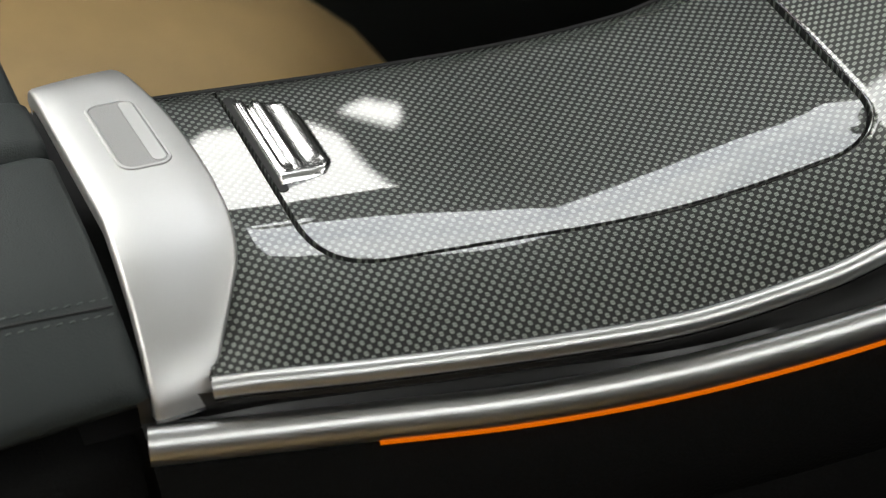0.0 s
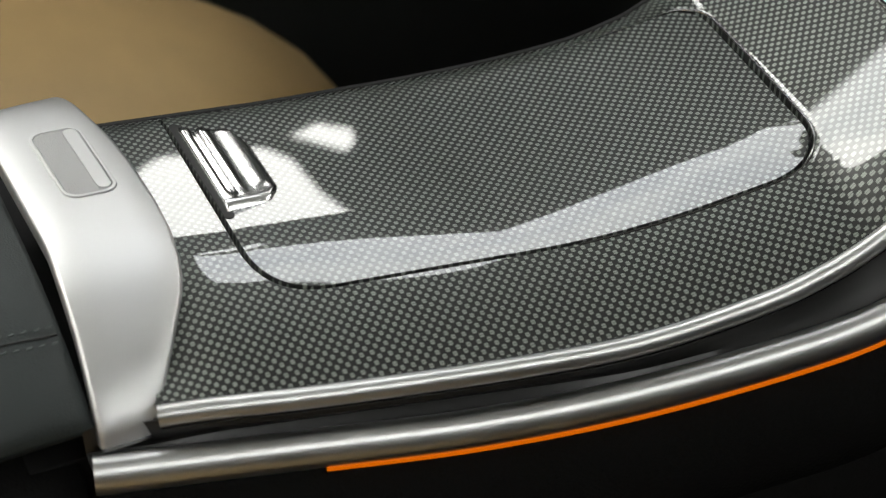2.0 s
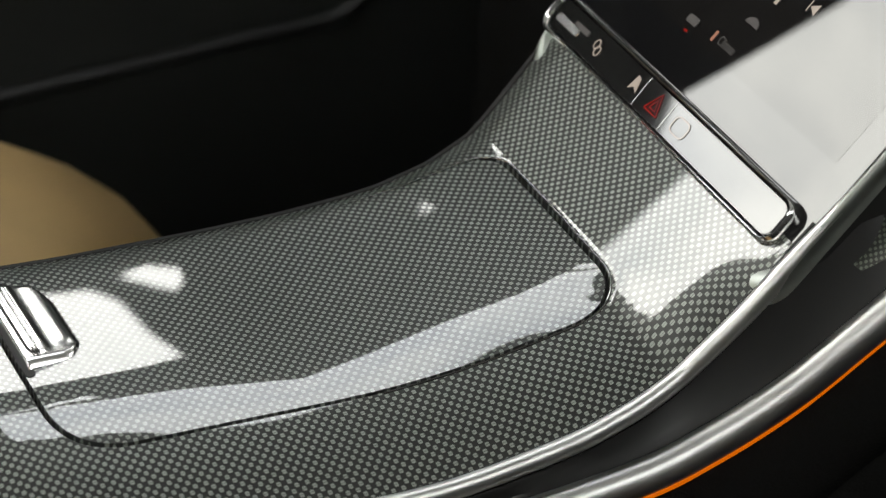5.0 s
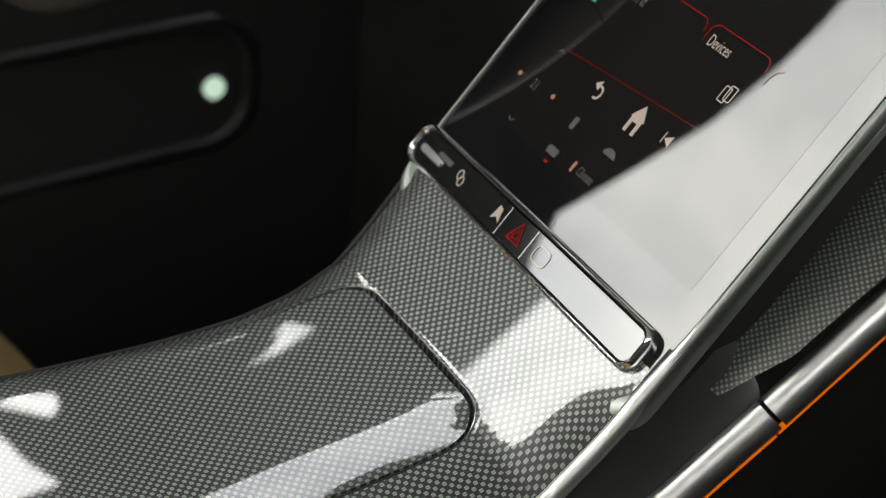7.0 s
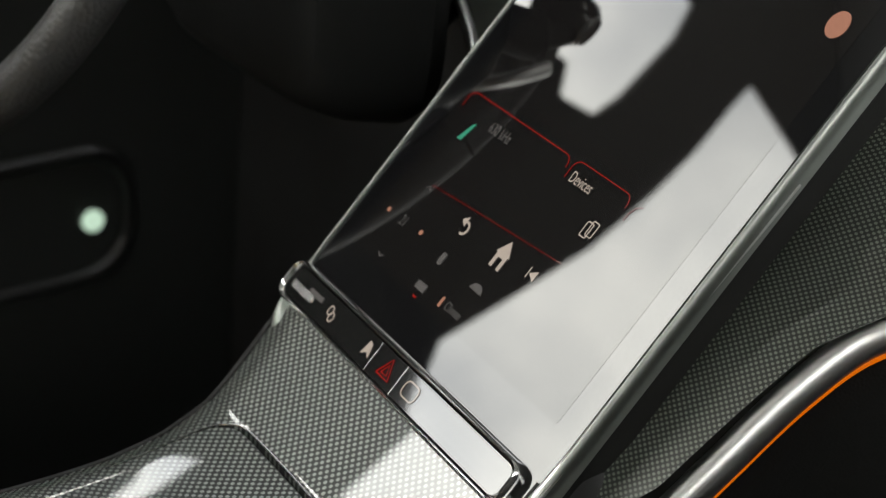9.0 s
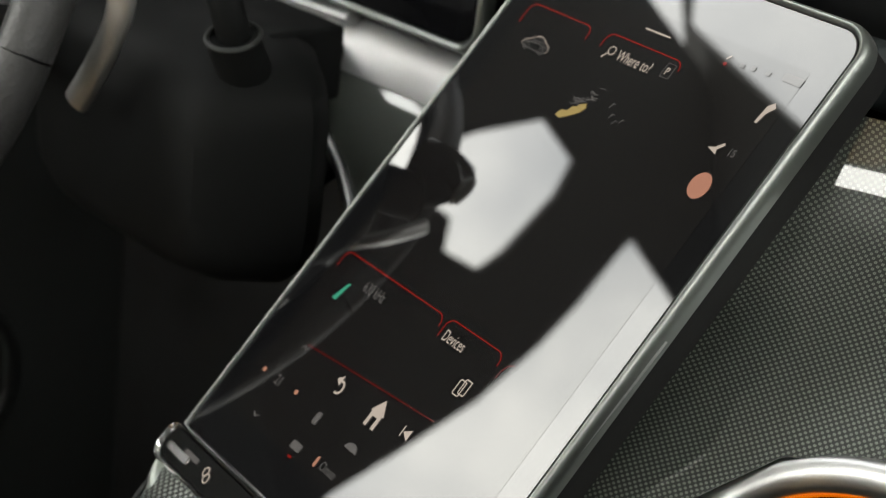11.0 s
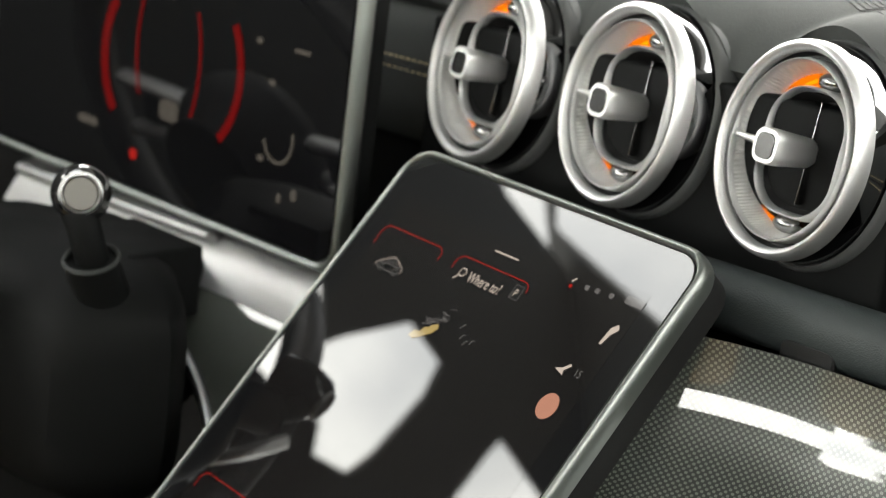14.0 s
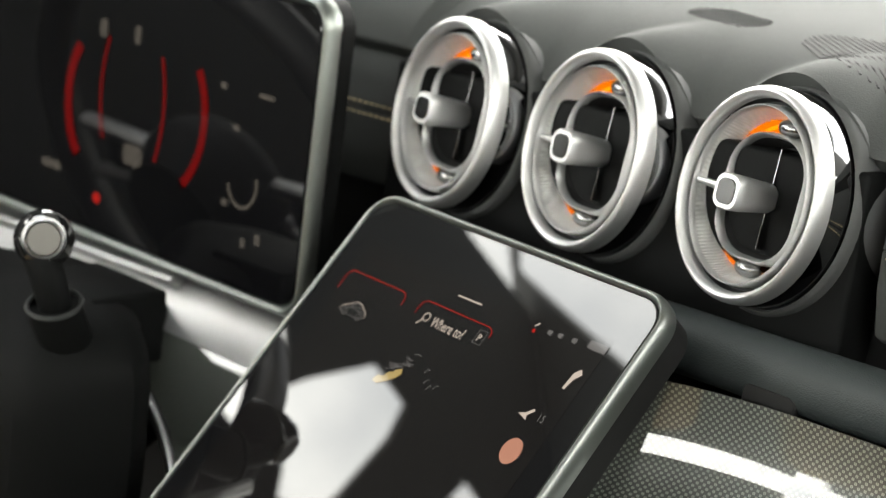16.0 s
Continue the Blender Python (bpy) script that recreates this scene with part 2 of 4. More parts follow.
def grid(rows, closed=False, uvs=None):
    """A sheet through rows of places; closed: each row is a ring."""
    bm = bmesh.new()
    vs = [[bm.verts.new(p) for p in r] for r in rows]
    m = len(rows[0])
    layer = bm.loops.layers.uv.new("UVMap") if uvs else None
    for i in range(len(rows) - 1):
        for j in range(m if closed else m - 1):
            k = (j + 1) % m
            fc = bm.faces.new((vs[i][j], vs[i][k], vs[i + 1][k], vs[i + 1][j]))
            if uvs:
                for lp, (a, b) in zip(fc.loops, ((i, j), (i, k), (i + 1, k), (i + 1, j))):
                    lp[layer].uv = uvs[a][b]
    return bm


def cap(bm, ring):
    bm.verts.ensure_lookup_table()
    bm.faces.new([bm.verts[i] for i in ring])


def sweep(path, section, up=Vector((0, 0, 1)), ends=True, taper=lambda s: 1.0):
    """A bar: the section (side, up) carried along the path."""
    rows = []
    for i, p in enumerate(path):
        a, b = path[max(i - 1, 0)], path[min(i + 1, len(path) - 1)]
        d = (Vector(b) - Vector(a)).normalized()
        side = d.cross(up).normalized()
        top = side.cross(d)
        k = taper(i / (len(path) - 1))
        rows.append([Vector(p) + side * s * k + top * u * k for s, u in section])
    bm = grid(rows, closed=True)
    if ends:
        m = len(section)
        cap(bm, range(m))
        cap(bm, range((len(path) - 1) * m, len(path) * m))
    return bm


def disc_section(r, n=16, ry=None):
    ry = ry or r
    return [(r * math.cos(2 * math.pi * i / n), ry * math.sin(2 * math.pi * i / n)) for i in range(n)]


def rounded(w, h, r, n=6, cx=0.0, cy=0.0):
    """A rounded rectangle's outline, anticlockwise."""
    out = []
    for k, (sx, sy) in enumerate(((1, 1), (-1, 1), (-1, -1), (1, -1))):
        for i in range(n + 1):
            a = math.pi / 2 * (k + i / n)
            out.append((cx + sx * (w / 2 - r) + r * math.cos(a), cy + sy * (h / 2 - r) + r * math.sin(a)))
    return out


def rounded_polygon(corners, n=8):
    """Corners (x, y, radius) joined with round turns."""
    out = []
    m = len(corners)
    for i in range(m):
        p0, p1, p2 = (Vector(corners[(i + k) % m][:2]) for k in (-1, 0, 1))
        r = corners[i][2]
        a, b = p1 + (p0 - p1).normalized() * r, p1 + (p2 - p1).normalized() * r
        for k in range(n + 1):
            t = k / n
            out.append(a * (1 - t) ** 2 + p1 * 2 * t * (1 - t) + b * t * t)
    return out


def loft(outlines, ends=(True, True)):
    """Rings of places, one above another, joined and closed."""
    bm = grid(outlines, closed=True)
    m = len(outlines[0])
    if ends[0]:
        cap(bm, range(m))
    if ends[1]:
        cap(bm, range((len(outlines) - 1) * m, len(outlines) * m))
    return bm


def slab(outline, lo, hi, bevel=0.0008, frame_of=None):
    """A plate with softened rims; frame_of maps (u, v, height) to a place."""
    f = frame_of or (lambda u, v, h: Vector((u, v, h)))
    c = Vector((sum(p[0] for p in outline) / len(outline), sum(p[1] for p in outline) / len(outline)))

    def inset(d):
        res = []
        for p in outline:
            q = Vector((p[0], p[1]))
            v = q - c
            res.append(c + v * (1 - d / max(v.length, 1e-6)))
        return res
    small = inset(bevel)
    rings = [[f(p[0], p[1], lo) for p in outline], [f(p[0], p[1], hi - bevel) for p in outline], [f(p[0], p[1], hi) for p in small]]
    return loft(rings)


def hoop(outer, inner, lo, hi, frame_of, round_to=4):
    """A rim between two outlines of the same count, with a rounded top."""
    m = len(outer)
    rings = []
    for k in range(round_to + 1):
        a = math.pi * k / round_to
        w = (1 - math.cos(a)) / 2
        rings.append([frame_of(o[0] + (i[0] - o[0]) * w, o[1] + (i[1] - o[1]) * w, lo + (hi - lo) * (0.35 + 0.65 * math.sin(a))) for o, i in zip(outer, inner)])
    rings.append([frame_of(i[0], i[1], lo) for i in inner])
    rings.insert(0, [frame_of(o[0], o[1], lo) for o in outer])
    bm = grid(rings, closed=True)
    bm.verts.ensure_lookup_table()
    for j in range(m):
        k = (j + 1) % m
        bm.faces.new((bm.verts[j], bm.verts[k], bm.verts[(len(rings) - 1) * m + k], bm.verts[(len(rings) - 1) * m + j]))
    return bm


def box_bm(lo, hi, bevel=0.0):
    bm = bmesh.new()
    bmesh.ops.create_cube(bm, size=1)
    for v in bm.verts:
        v.co = Vector([(a + b) / 2 + (b - a) * c for a, b, c in zip(lo, hi, v.co)])
    if bevel:
        bmesh.ops.bevel(bm, geom=bm.edges[:], offset=bevel, segments=3, affect="EDGES", profile=0.5)
    return bm


# ---- the car's shell, mostly unseen: floor, doors, pillars, roof, with open areas placed for light and reflections ----
def structure(name, bm, mat, label, category):
    return tagged(link(name, bm, mat, smooth=False), label, category, kind="structure")


def prism(points, x0, x1):
    """A panel of the (y, z) outline between two x."""
    return loft([[Vector((x, y, z)) for y, z in points] for x in (x0, x1)])


structure("floor", box_bm((-0.85, -1.7, -0.66), (0.95, 1.3, -0.60)), CARPET, "black carpeted car floor", "floor")
# unseen left side: outlines cut so its openings mirror rightly in display and deck
structure("wall_left", prism([(-1.7, -0.6), (1.3, -0.6), (1.3, 0.50), (0.60, 0.575), (0.455, 0.597), (0.40, 0.608), (0.285, 0.583), (0.252, 0.60), (0.232, 0.660), (0.208, 0.672), (0.146, 0.727), (0.110, 0.713), (0.09, 0.735), (0.02, 0.60), (-0.128, 0.515), (-0.30, 0.40), (-1.7, 0.36)], -0.832, -0.822), BLACK, "dark lower body side and driver door", "door")
structure("pillar_b", prism([(-0.128, 0.515), (0.02, 0.60), (0.09, 0.735), (0.070, 0.758), (0.081, 0.797), (0.126, 0.878), (0.159, 0.908), (0.19, 1.12), (-0.22, 1.12), (-0.067, 1.041), (0.036, 0.984), (0.024, 0.960), (-0.021, 0.891), (-0.052, 0.830), (-0.090, 0.730), (-0.112, 0.614)], -0.832, -0.822), PILLAR, "dark cloth-covered middle roof pillar", "pillar")
structure("roof_rail", prism([(0.159, 0.908), (0.222, 0.872), (0.234, 0.773), (0.232, 0.690), (0.255, 0.752), (0.300, 0.757), (0.56, 0.742), (0.88, 0.694), (0.80, 1.12), (0.42, 1.12), (0.40, 1.010), (0.34, 1.03), (0.22, 1.112), (0.19, 1.12)], -0.832, -0.822), PILLAR, "dark cloth-covered roof rail and windscreen pillar", "pillar")
# added blocker that cuts the front opening's reflection on the lid
structure("door_frame_front", prism([(0.40, 0.608), (0.425, 0.6045), (0.442, 0.6130), (0.500, 0.650), (0.510, 0.640), (0.505, 0.615), (0.470, 0.600), (0.60, 0.575), (1.30, 0.50), (1.30, 0.63), (0.508, 0.744), (0.464, 0.690), (0.432, 0.634)], -0.832, -0.822), BLACK, "unseen black piece by the door that trims the reflections", "door")
structure("rear_header", box_bm((-0.85, -1.76, 0.96), (0.95, -1.70, 1.12)), FABRIC, "grey header above the rear window", "wall")
structure("wall_rear", box_bm((-0.85, -1.76, -0.6), (0.95, -1.70, 0.58)), FABRIC, "dark rear end of the cabin", "wall")
# unseen headliner; its one slanted opening is shaped to give the bright reflections
ROOF_OPENING = rounded_polygon([(-0.855, 0.266, 0.01), (-0.66, 0.166, 0.02), (-0.56, 0.17, 0.05), (-0.44, 0.31, 0.04), (-0.30, 0.38, 0.04), (-0.27, 0.50, 0.04), (-0.34, 0.66, 0.05), (-0.56, 0.67, 0.05), (-0.80, 0.50, 0.06)], 6)


def to_border(q, c=Vector((-0.56, 0.40)), lo=(-0.86, -1.70), hi=(0.95, 1.28)):
    """Where the ray from the opening's middle through q meets the headliner's border."""
    d = q - c
    reach = [(b - a) / e for a, b, e in ((c.x, hi[0] if d.x > 0 else lo[0], d.x), (c.y, hi[1] if d.y > 0 else lo[1], d.y)) if abs(e) > 1e-9]
    return c + d * min(reach)


inner, border = [], []
for a, b in zip(ROOF_OPENING, ROOF_OPENING[1:] + ROOF_OPENING[:1]):
    for k in range(8):
        inner.append(a.lerp(b, k / 8))
        border.append(to_border(inner[-1]))
for corner in ((-0.86, -1.70), (0.95, -1.70), (0.95, 1.28), (-0.86, 1.28)):
    near_by = min(range(len(border)), key=lambda i: (border[i] - Vector(corner)).length)
    border[near_by] = Vector(corner)
whole = grid([[Vector((q.x, q.y, z)) for q in ring] for ring, z in ((inner, 1.12), (border, 1.12), (border, 1.13), (inner, 1.13), (inner, 1.12))], closed=True)
bmesh.ops.remove_doubles(whole, verts=whole.verts[:], dist=1e-6)
structure("ceiling", whole, FABRIC, "unseen grey cloth headliner with an opening shaped for reflections", "ceiling")
structure("wall_right", prism([(-1.7, -0.6), (1.3, -0.6), (1.3, 0.62), (-1.7, 0.62)], 0.86, 0.92), BLACK, "dark lower body side and passenger door", "door")
structure("roof_rail_right", prism([(-1.7, 0.92), (0.55, 0.92), (1.3, 0.60), (1.3, 1.12), (-1.7, 1.12)], 0.86, 0.92), FABRIC, "grey cloth-covered roof rail", "pillar")
structure("pillar_right", prism([(-1.7, 0.62), (-0.55, 0.62), (-0.50, 0.92), (-1.7, 0.92)], 0.86, 0.92), FABRIC, "grey cloth-covered rear side", "pillar")
structure("bulkhead", box_bm((-0.85, 1.22, -0.6), (0.95, 1.28, 0.50)), BLACK, "black firewall under the windscreen", "wall")
structure("windscreen_header", box_bm((-0.85, 1.22, 1.02), (0.95, 1.28, 1.12)), FABRIC, "grey header above the windscreen", "wall")


# ---- centre console: a weave-covered deck that rises to the display ----
def deck_z(w):
    """Profile along the console: flat, a slow rise, then a steep plane up to the switch bar."""
    if w < 0.20:
        return 0.0
    k = min(max(0.0, w - 0.35), 0.006)
    return 1.06 * (min(w, 0.35) - 0.20) ** 2 + 0.32 * k + 39.0 * k * k + 0.79 * max(0.0, w - 0.356) + 1.6 * max(0.0, w - 0.36) ** 2


def deck_left(y):
    return smooth_value(y, (0.03, 0.067, 0.142, 0.227, 0.30, 0.33, 0.377, 0.42), (-0.106, -0.100, -0.0850, -0.0725, -0.0585, -0.0565, -0.063, -0.070))


RIGHT_EDGE = spline([(0.073, 0.03, 0), (0.090, 0.083, 0), (0.108, 0.152, 0), (0.1213, 0.212, 0), (0.131, 0.262, 0), (0.1385, 0.30, 0), (0.1425, 0.34, 0), (0.147, 0.38, 0), (0.152, 0.42, 0)], 64)


def deck_right(y):
    for a, b in zip(RIGHT_EDGE, RIGHT_EDGE[1:]):
        if y <= b.y:
            return a.x + (b.x - a.x) * (y - a.y) / (b.y - a.y)
    return RIGHT_EDGE[-1].x


def deck_drop(y):
    return smooth_value(y, (0.0, 0.24, 0.30, 0.33, 0.345, 0.354, 0.369, 0.384, 0.40), (0.022, 0.022, 0.0195, 0.0158, 0.0133, 0.0120, 0.0074, 0.0015, 0.0010))


def deck(x, y):
    r = min(1.4, max(0.0, (x - deck_right(y) + 0.088) / 0.088))
    l = min(1.4, max(0.0, (deck_left(y) + 0.022 - x) / 0.022))
    rear = min(1.0, max(0.0, (0.072 - y) / 0.030)) * min(1.0, max(0.0, (x - 0.005) / 0.035)) * min(1.0, max(0.0, (0.082 - x) / 0.020))
    slant = 0.1228 * x * min(1.0, max(0.0, (y - 0.20) / 0.10))
    return deck_z(y + slant) - deck_drop(y) * r ** (2 + 6 * min(1.0, max(0.0, (y - 0.335) / 0.02))) - 0.006 * l * l - 0.0055 * rear


ARC = [0.0]
for k in range(1, 500):
    ARC.append(ARC[-1] + math.hypot(0.001, deck_z(k * 0.001) - deck_z(k * 0.001 - 0.001)))


def deck_uv(x, y):
    i = min(max(y, 0.0) * 1000, 498.0)
    k = int(i)
    return (x - 0.13 * y, ARC[k] + (ARC[k + 1] - ARC[k]) * (i - k))


LID = rounded_polygon([(-0.0895, 0.0925, 0.004), (0.049, 0.0925, 0.030), (0.0985, 0.341, 0.026), (-0.034, 0.3535, 0.020)], 14)
MID = Vector((0.008, 0.215))


def crossing(outline, a):
    """Where the ray at angle a from the lid's middle leaves the outline."""
    d = Vector((math.cos(a), math.sin(a)))
    best = None
    for p, q in zip(outline, outline[1:] + outline[:1]):
        e = q - p
        den = d.x * e.y - d.y * e.x
        if abs(den) < 1e-12:
            continue
        w = p - MID
        s, t = (w.x * e.y - w.y * e.x) / den, (w.x * d.y - w.y * d.x) / den
        if s > 0 and -1e-6 <= t <= 1 + 1e-6 and (best is None or s > best):
            best = s
    return best


OUTER = ([Vector((deck_left(0.035) + (deck_right(0.035) - deck_left(0.035)) * k / 20, 0.035)) for k in range(20)]
         + [Vector((deck_right(0.035 + 0.3535 * k / 60), 0.035 + 0.3535 * k / 60)) for k in range(60)]
         + [Vector((0.149 - (0.149 + 0.066) * k / 20, 0.3885 + 0.0265 * k / 20)) for k in range(20)]
         + [Vector((deck_left(0.415 - 0.38 * k / 60), 0.415 - 0.38 * k / 60)) for k in range(60)])
ANGLES = sorted({round(2 * math.pi * i / 300, 6) for i in range(300)} | {round(math.atan2(p.y - MID.y, p.x - MID.x) % (2 * math.pi), 6) for p in LID[::2]} | {round(math.atan2(p.y - MID.y, p.x - MID.x) % (2 * math.pi), 6) for p in (OUTER[0], OUTER[20], OUTER[80], OUTER[100])})

console = empty("centre_console", "car centre console covered in lacquered dark weave", "console")


def deck_sheet(ring_of, rings, lift):
    rows, uvs = [], []
    for k in rings:
        row, uv = [], []
        for a in ANGLES:
            s, dz = ring_of(a, k)
            x, y = MID.x + s * math.cos(a), MID.y + s * math.sin(a)
            row.append(Vector((x, y, deck(x, y) + dz + lift)))
            uv.append(deck_uv(x, y))
        rows.append(row)
        uvs.append(uv)
    return rows, uvs


def gap(a):
    """The joint round the lid: wide across its front, fine along its sides."""
    return 0.0006 + 0.0024 * max(0.0, math.sin(a)) ** 3 + 0.0010 * max(0.0, -math.sin(a)) ** 4


edge_lid = {a: crossing(LID, a) for a in ANGLES}
edge_out = {a: crossing(OUTER, a) for a in ANGLES}


def surround(a, k):
    inner = edge_lid[a] + gap(a)
    if k < 0:
        return inner, -0.006
    if k == 0:
        return inner, -0.0007
    return inner + 0.0004 + (edge_out[a] - inner - 0.0004) * (k - 1) / 22, 0.0


rows, uvs = deck_sheet(surround, [-1, 0] + list(range(1, 24)), 0.0)
part("deck", grid(rows, True, uvs), WEAVE, console, "dark lacquered weave deck", sharp=60)


def lid_ring(a, k):
    e = edge_lid[a]
    if k == 20:
        return e, -0.0055
    if k == 19:
        return e, -0.0008
    return max(e - 0.0004, 0) * (k / 18) ** 0.8 if k else 1e-5, 0.0006


lid = empty("stowage_lid", "glossy dark weave lid of the console stowage box, closed", "lid")
rows, uvs = deck_sheet(lid_ring, range(0, 21), 0.0)
part("lid_panel", grid(rows, True, uvs), WEAVE, lid, "glossy lacquered weave lid panel", sharp=60)
# dark bottom of the joint
rows, _ = deck_sheet(lambda a, k: (edge_lid[a] + (-0.002 if k == 0 else 0.0055), -0.0052), (0, 1), 0.0)
part("joint_bottom", grid(rows, True), GROOVE, console)
# bright edge of the surround at the lid's front
front = [a for a in ANGLES if 0.06 * math.pi < a < 0.72 * math.pi]
path = []
for a in front:
    s = edge_lid[a] + gap(a) + 0.0004
    x, y = MID.x + s * math.cos(a), MID.y + s * math.sin(a)
    path.append(Vector((x, y, deck(x, y) - 0.0002)))
part("joint_edge", sweep(path[::2], disc_section(0.0007, 8)), SHADOW_CHROME, console, "thin bright edge of the lid's joint")
# rolled far rim of the deck
rim = [Vector((deck_left(y) - 0.001, y, deck(deck_left(y), y) - 0.004)) for y in [0.035 + 0.38 * k / 40 for k in range(41)]]
part("far_rim", sweep(rim, disc_section(0.003, 10, 0.005)), BLACK, console, "black rolled far rim")
part("far_side", grid([[p + Vector((0, 0, -0.004)) for p in rim], [p + Vector((-0.012, 0, -0.12)) for p in rim], [p + Vector((-0.02, 0, -0.5)) for p in rim]]), BLACK, console, "black far side of the console")

# polished strip along the near edge
strip_path = [Vector((p.x + 0.0022, p.y, deck(p.x, p.y) - 0.0018)) for p in RIGHT_EDGE if 0.033 < p.y < 0.342]
strip_path.insert(0, strip_path[0] + Vector((-0.0010, -0.0035, 0.0)))
strip_path += spline([strip_path[-1], (0.1475, 0.3560, 0.0288), (0.1500, 0.3690, 0.0434), (0.1520, 0.3837, 0.0612), (0.1548, 0.3998, 0.0810)], 28)[1:]
side_up = Vector((0.0774, 0.6304, 0.7724))
strip_path += [Vector((0.1548, 0.3998, 0.0810)) + side_up * (0.012 * k) + Vector((0.00022 * k, 0.0767 * 0.0030 * k, -0.0635 * 0.0030 * k)) for k in range(1, 15)]
strip_path = spline(strip_path[::3] + [strip_path[-1]], 220)
part("trim_strip", sweep(strip_path, disc_section(0.0044, 18, 0.0048), taper=lambda q: 1.0 - 0.75 * max(0.0, (q - 0.72) / 0.28)), ALU, console, "satin aluminium trim strip")
strip_path = [p for p in strip_path if p.y < 0.398]
seam_path = [p + Vector((-0.0040, 0, 0.0018)) for p in strip_path]
part("strip_seal", sweep(seam_path, disc_section(0.0011, 8)), GROOVE, console, "black seal beside the strip")
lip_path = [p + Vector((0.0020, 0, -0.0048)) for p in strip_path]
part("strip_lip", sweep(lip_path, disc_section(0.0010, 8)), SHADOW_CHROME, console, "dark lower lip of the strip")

# lower rail with an amber light guide under it
RAIL = spline([(0.0775, 0.003, -0.046), (0.099, 0.085, -0.048), (0.118, 0.160, -0.050), (0.137, 0.233, -0.0435), (0.1565, 0.309, -0.0275), (0.1655, 0.345, -0.012), (0.174, 0.378, 0.010), (0.181, 0.406, 0.036), (0.1865, 0.427, 0.0565)], 72)
RAIL_DASH = spline([(0.187, 0.4285, 0.058), (0.1955, 0.462, 0.092), (0.204, 0.498, 0.126), (0.216, 0.528, 0.150), (0.246, 0.548, 0.168), (0.30, 0.556, 0.178), (0.42, 0.56, 0.186), (0.75, 0.56, 0.19)], 64)
rail = empty("console_rail", "satin aluminium rail with amber light line", "trim rail")
part("rail_tube", sweep(RAIL, disc_section(0.0078, 20, 0.0090)), ALU, rail, "satin aluminium rail")
part("light_guide", sweep([p + Vector((0.0048, 0, -0.0074)) for p in RAIL if p.y > 0.092], disc_section(0.0018, 10, 0.0016)), AMBER, rail, "glowing amber light line")
rail2 = empty("dash_rail", "satin aluminium dashboard rail bending towards the passenger side", "trim rail")
part("rail_tube", sweep(RAIL_DASH, disc_section(0.0078, 20, 0.0090)), ALU, rail2, "satin aluminium rail")
part("light_guide", sweep([p + Vector((0.0048, -0.001, -0.0074)) for p in RAIL_DASH], disc_section(0.0018, 10, 0.0016)), AMBER, rail2, "glowing amber light line")

# dark recess between strip and rail, then the padded side
near = [Vector((deck_right(p.y) if p.y < 0.42 else 0.152, p.y, 0)) for p in RAIL]
rows = [[], [], [], []]
for q, p in zip(near, RAIL):
    z = deck(q.x, min(q.y, 0.415)) if q.y > 0.03 else deck(deck_right(0.03), 0.03)
    rows[0].append(Vector((q.x + 0.001, q.y, z - 0.005)))
    rows[1].append(Vector((q.x + 0.003, q.y, z - 0.012)))
    rows[2].append(Vector((p.x - 0.010, q.y, min(z - 0.018, p.z + 0.010))))
    rows[3].append(Vector((p.x - 0.004, p.y, p.z)))
part("recess", grid(rows), RECESS, console, "satin black recess under the deck")
rows = [[p + Vector(o) for p in RAIL] for o in ((0.000, 0, -0.006), (0.004, 0, -0.0125), (0.010, 0, -0.022), (0.018, 0, -0.045), (0.020, 0, -0.060), (0.0185, 0, -0.062), (0.022, 0, -0.066), (0.028, 0, -0.12), (0.03, 0, -0.45))]
part("padded_side", grid(rows), LEATHER_DARK, console, "black grained leather side padding", sharp=70)

# ---- aluminium cross bar between armrest and deck ----
BAR = [(-0.1290, -0.006), (-0.1235, 0.0010), (-0.113, 0.0050), (-0.09, 0.0064), (-0.03, 0.0070), (-0.005, 0.0058), (0.015, 0.0025), (0.030, -0.0022), (0.044, -0.0078), (0.056, -0.0138), (0.065, -0.0205), (0.0715, -0.0275), (0.0755, -0.036)]
bar = empty("cross_bar", "broad bead-blasted aluminium bar across the console", "trim bar")
prof = spline([(x, z, 0) for x, z in BAR], 60)
rows = []
for i, p in enumerate(prof):
    a, b = prof[max(i - 1, 0)], prof[min(i + 1, len(prof) - 1)]
    t = (b - a).normalized()
    nx, nz = -t.y, t.x
    yr = smooth_value(p.x, (-0.125, -0.07, -0.01, 0.036, 0.060, 0.0755), (0.0112, 0.0128, 0.0150, 0.0123, 0.0099, 0.0080))
    yf = smooth_value(p.x, (-0.135, -0.108, -0.076, -0.048, -0.022, 0.0, 0.015, 0.025, 0.033, 0.052, 0.066, 0.0755), (0.050, 0.0577, 0.0644, 0.0672, 0.0680, 0.0677, 0.0660, 0.0638, 0.0606, 0.0492, 0.0400, 0.0325))
    row = []
    for y, d in ((yr, -0.010), (yr, -0.0022), (yr + 0.0006, -0.0008), (yr + 0.0022, 0.0), (yr + (yf - yr) * 0.35, 0.0004), (yr + (yf - yr) * 0.65, 0.0004), (yf - 0.0022, 0.0), (yf - 0.0006, -0.0008), (yf, -0.0022), (yf, -0.008)):
        row.append(Vector((p.x + nx * d, y, p.y + nz * d)))
    rows.append(row)
part("bar_body", grid(rows), ALU_BAR, bar, sharp=75)
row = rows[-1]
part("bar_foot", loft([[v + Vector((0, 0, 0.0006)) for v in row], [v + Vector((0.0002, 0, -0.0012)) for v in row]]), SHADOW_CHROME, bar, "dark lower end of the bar")


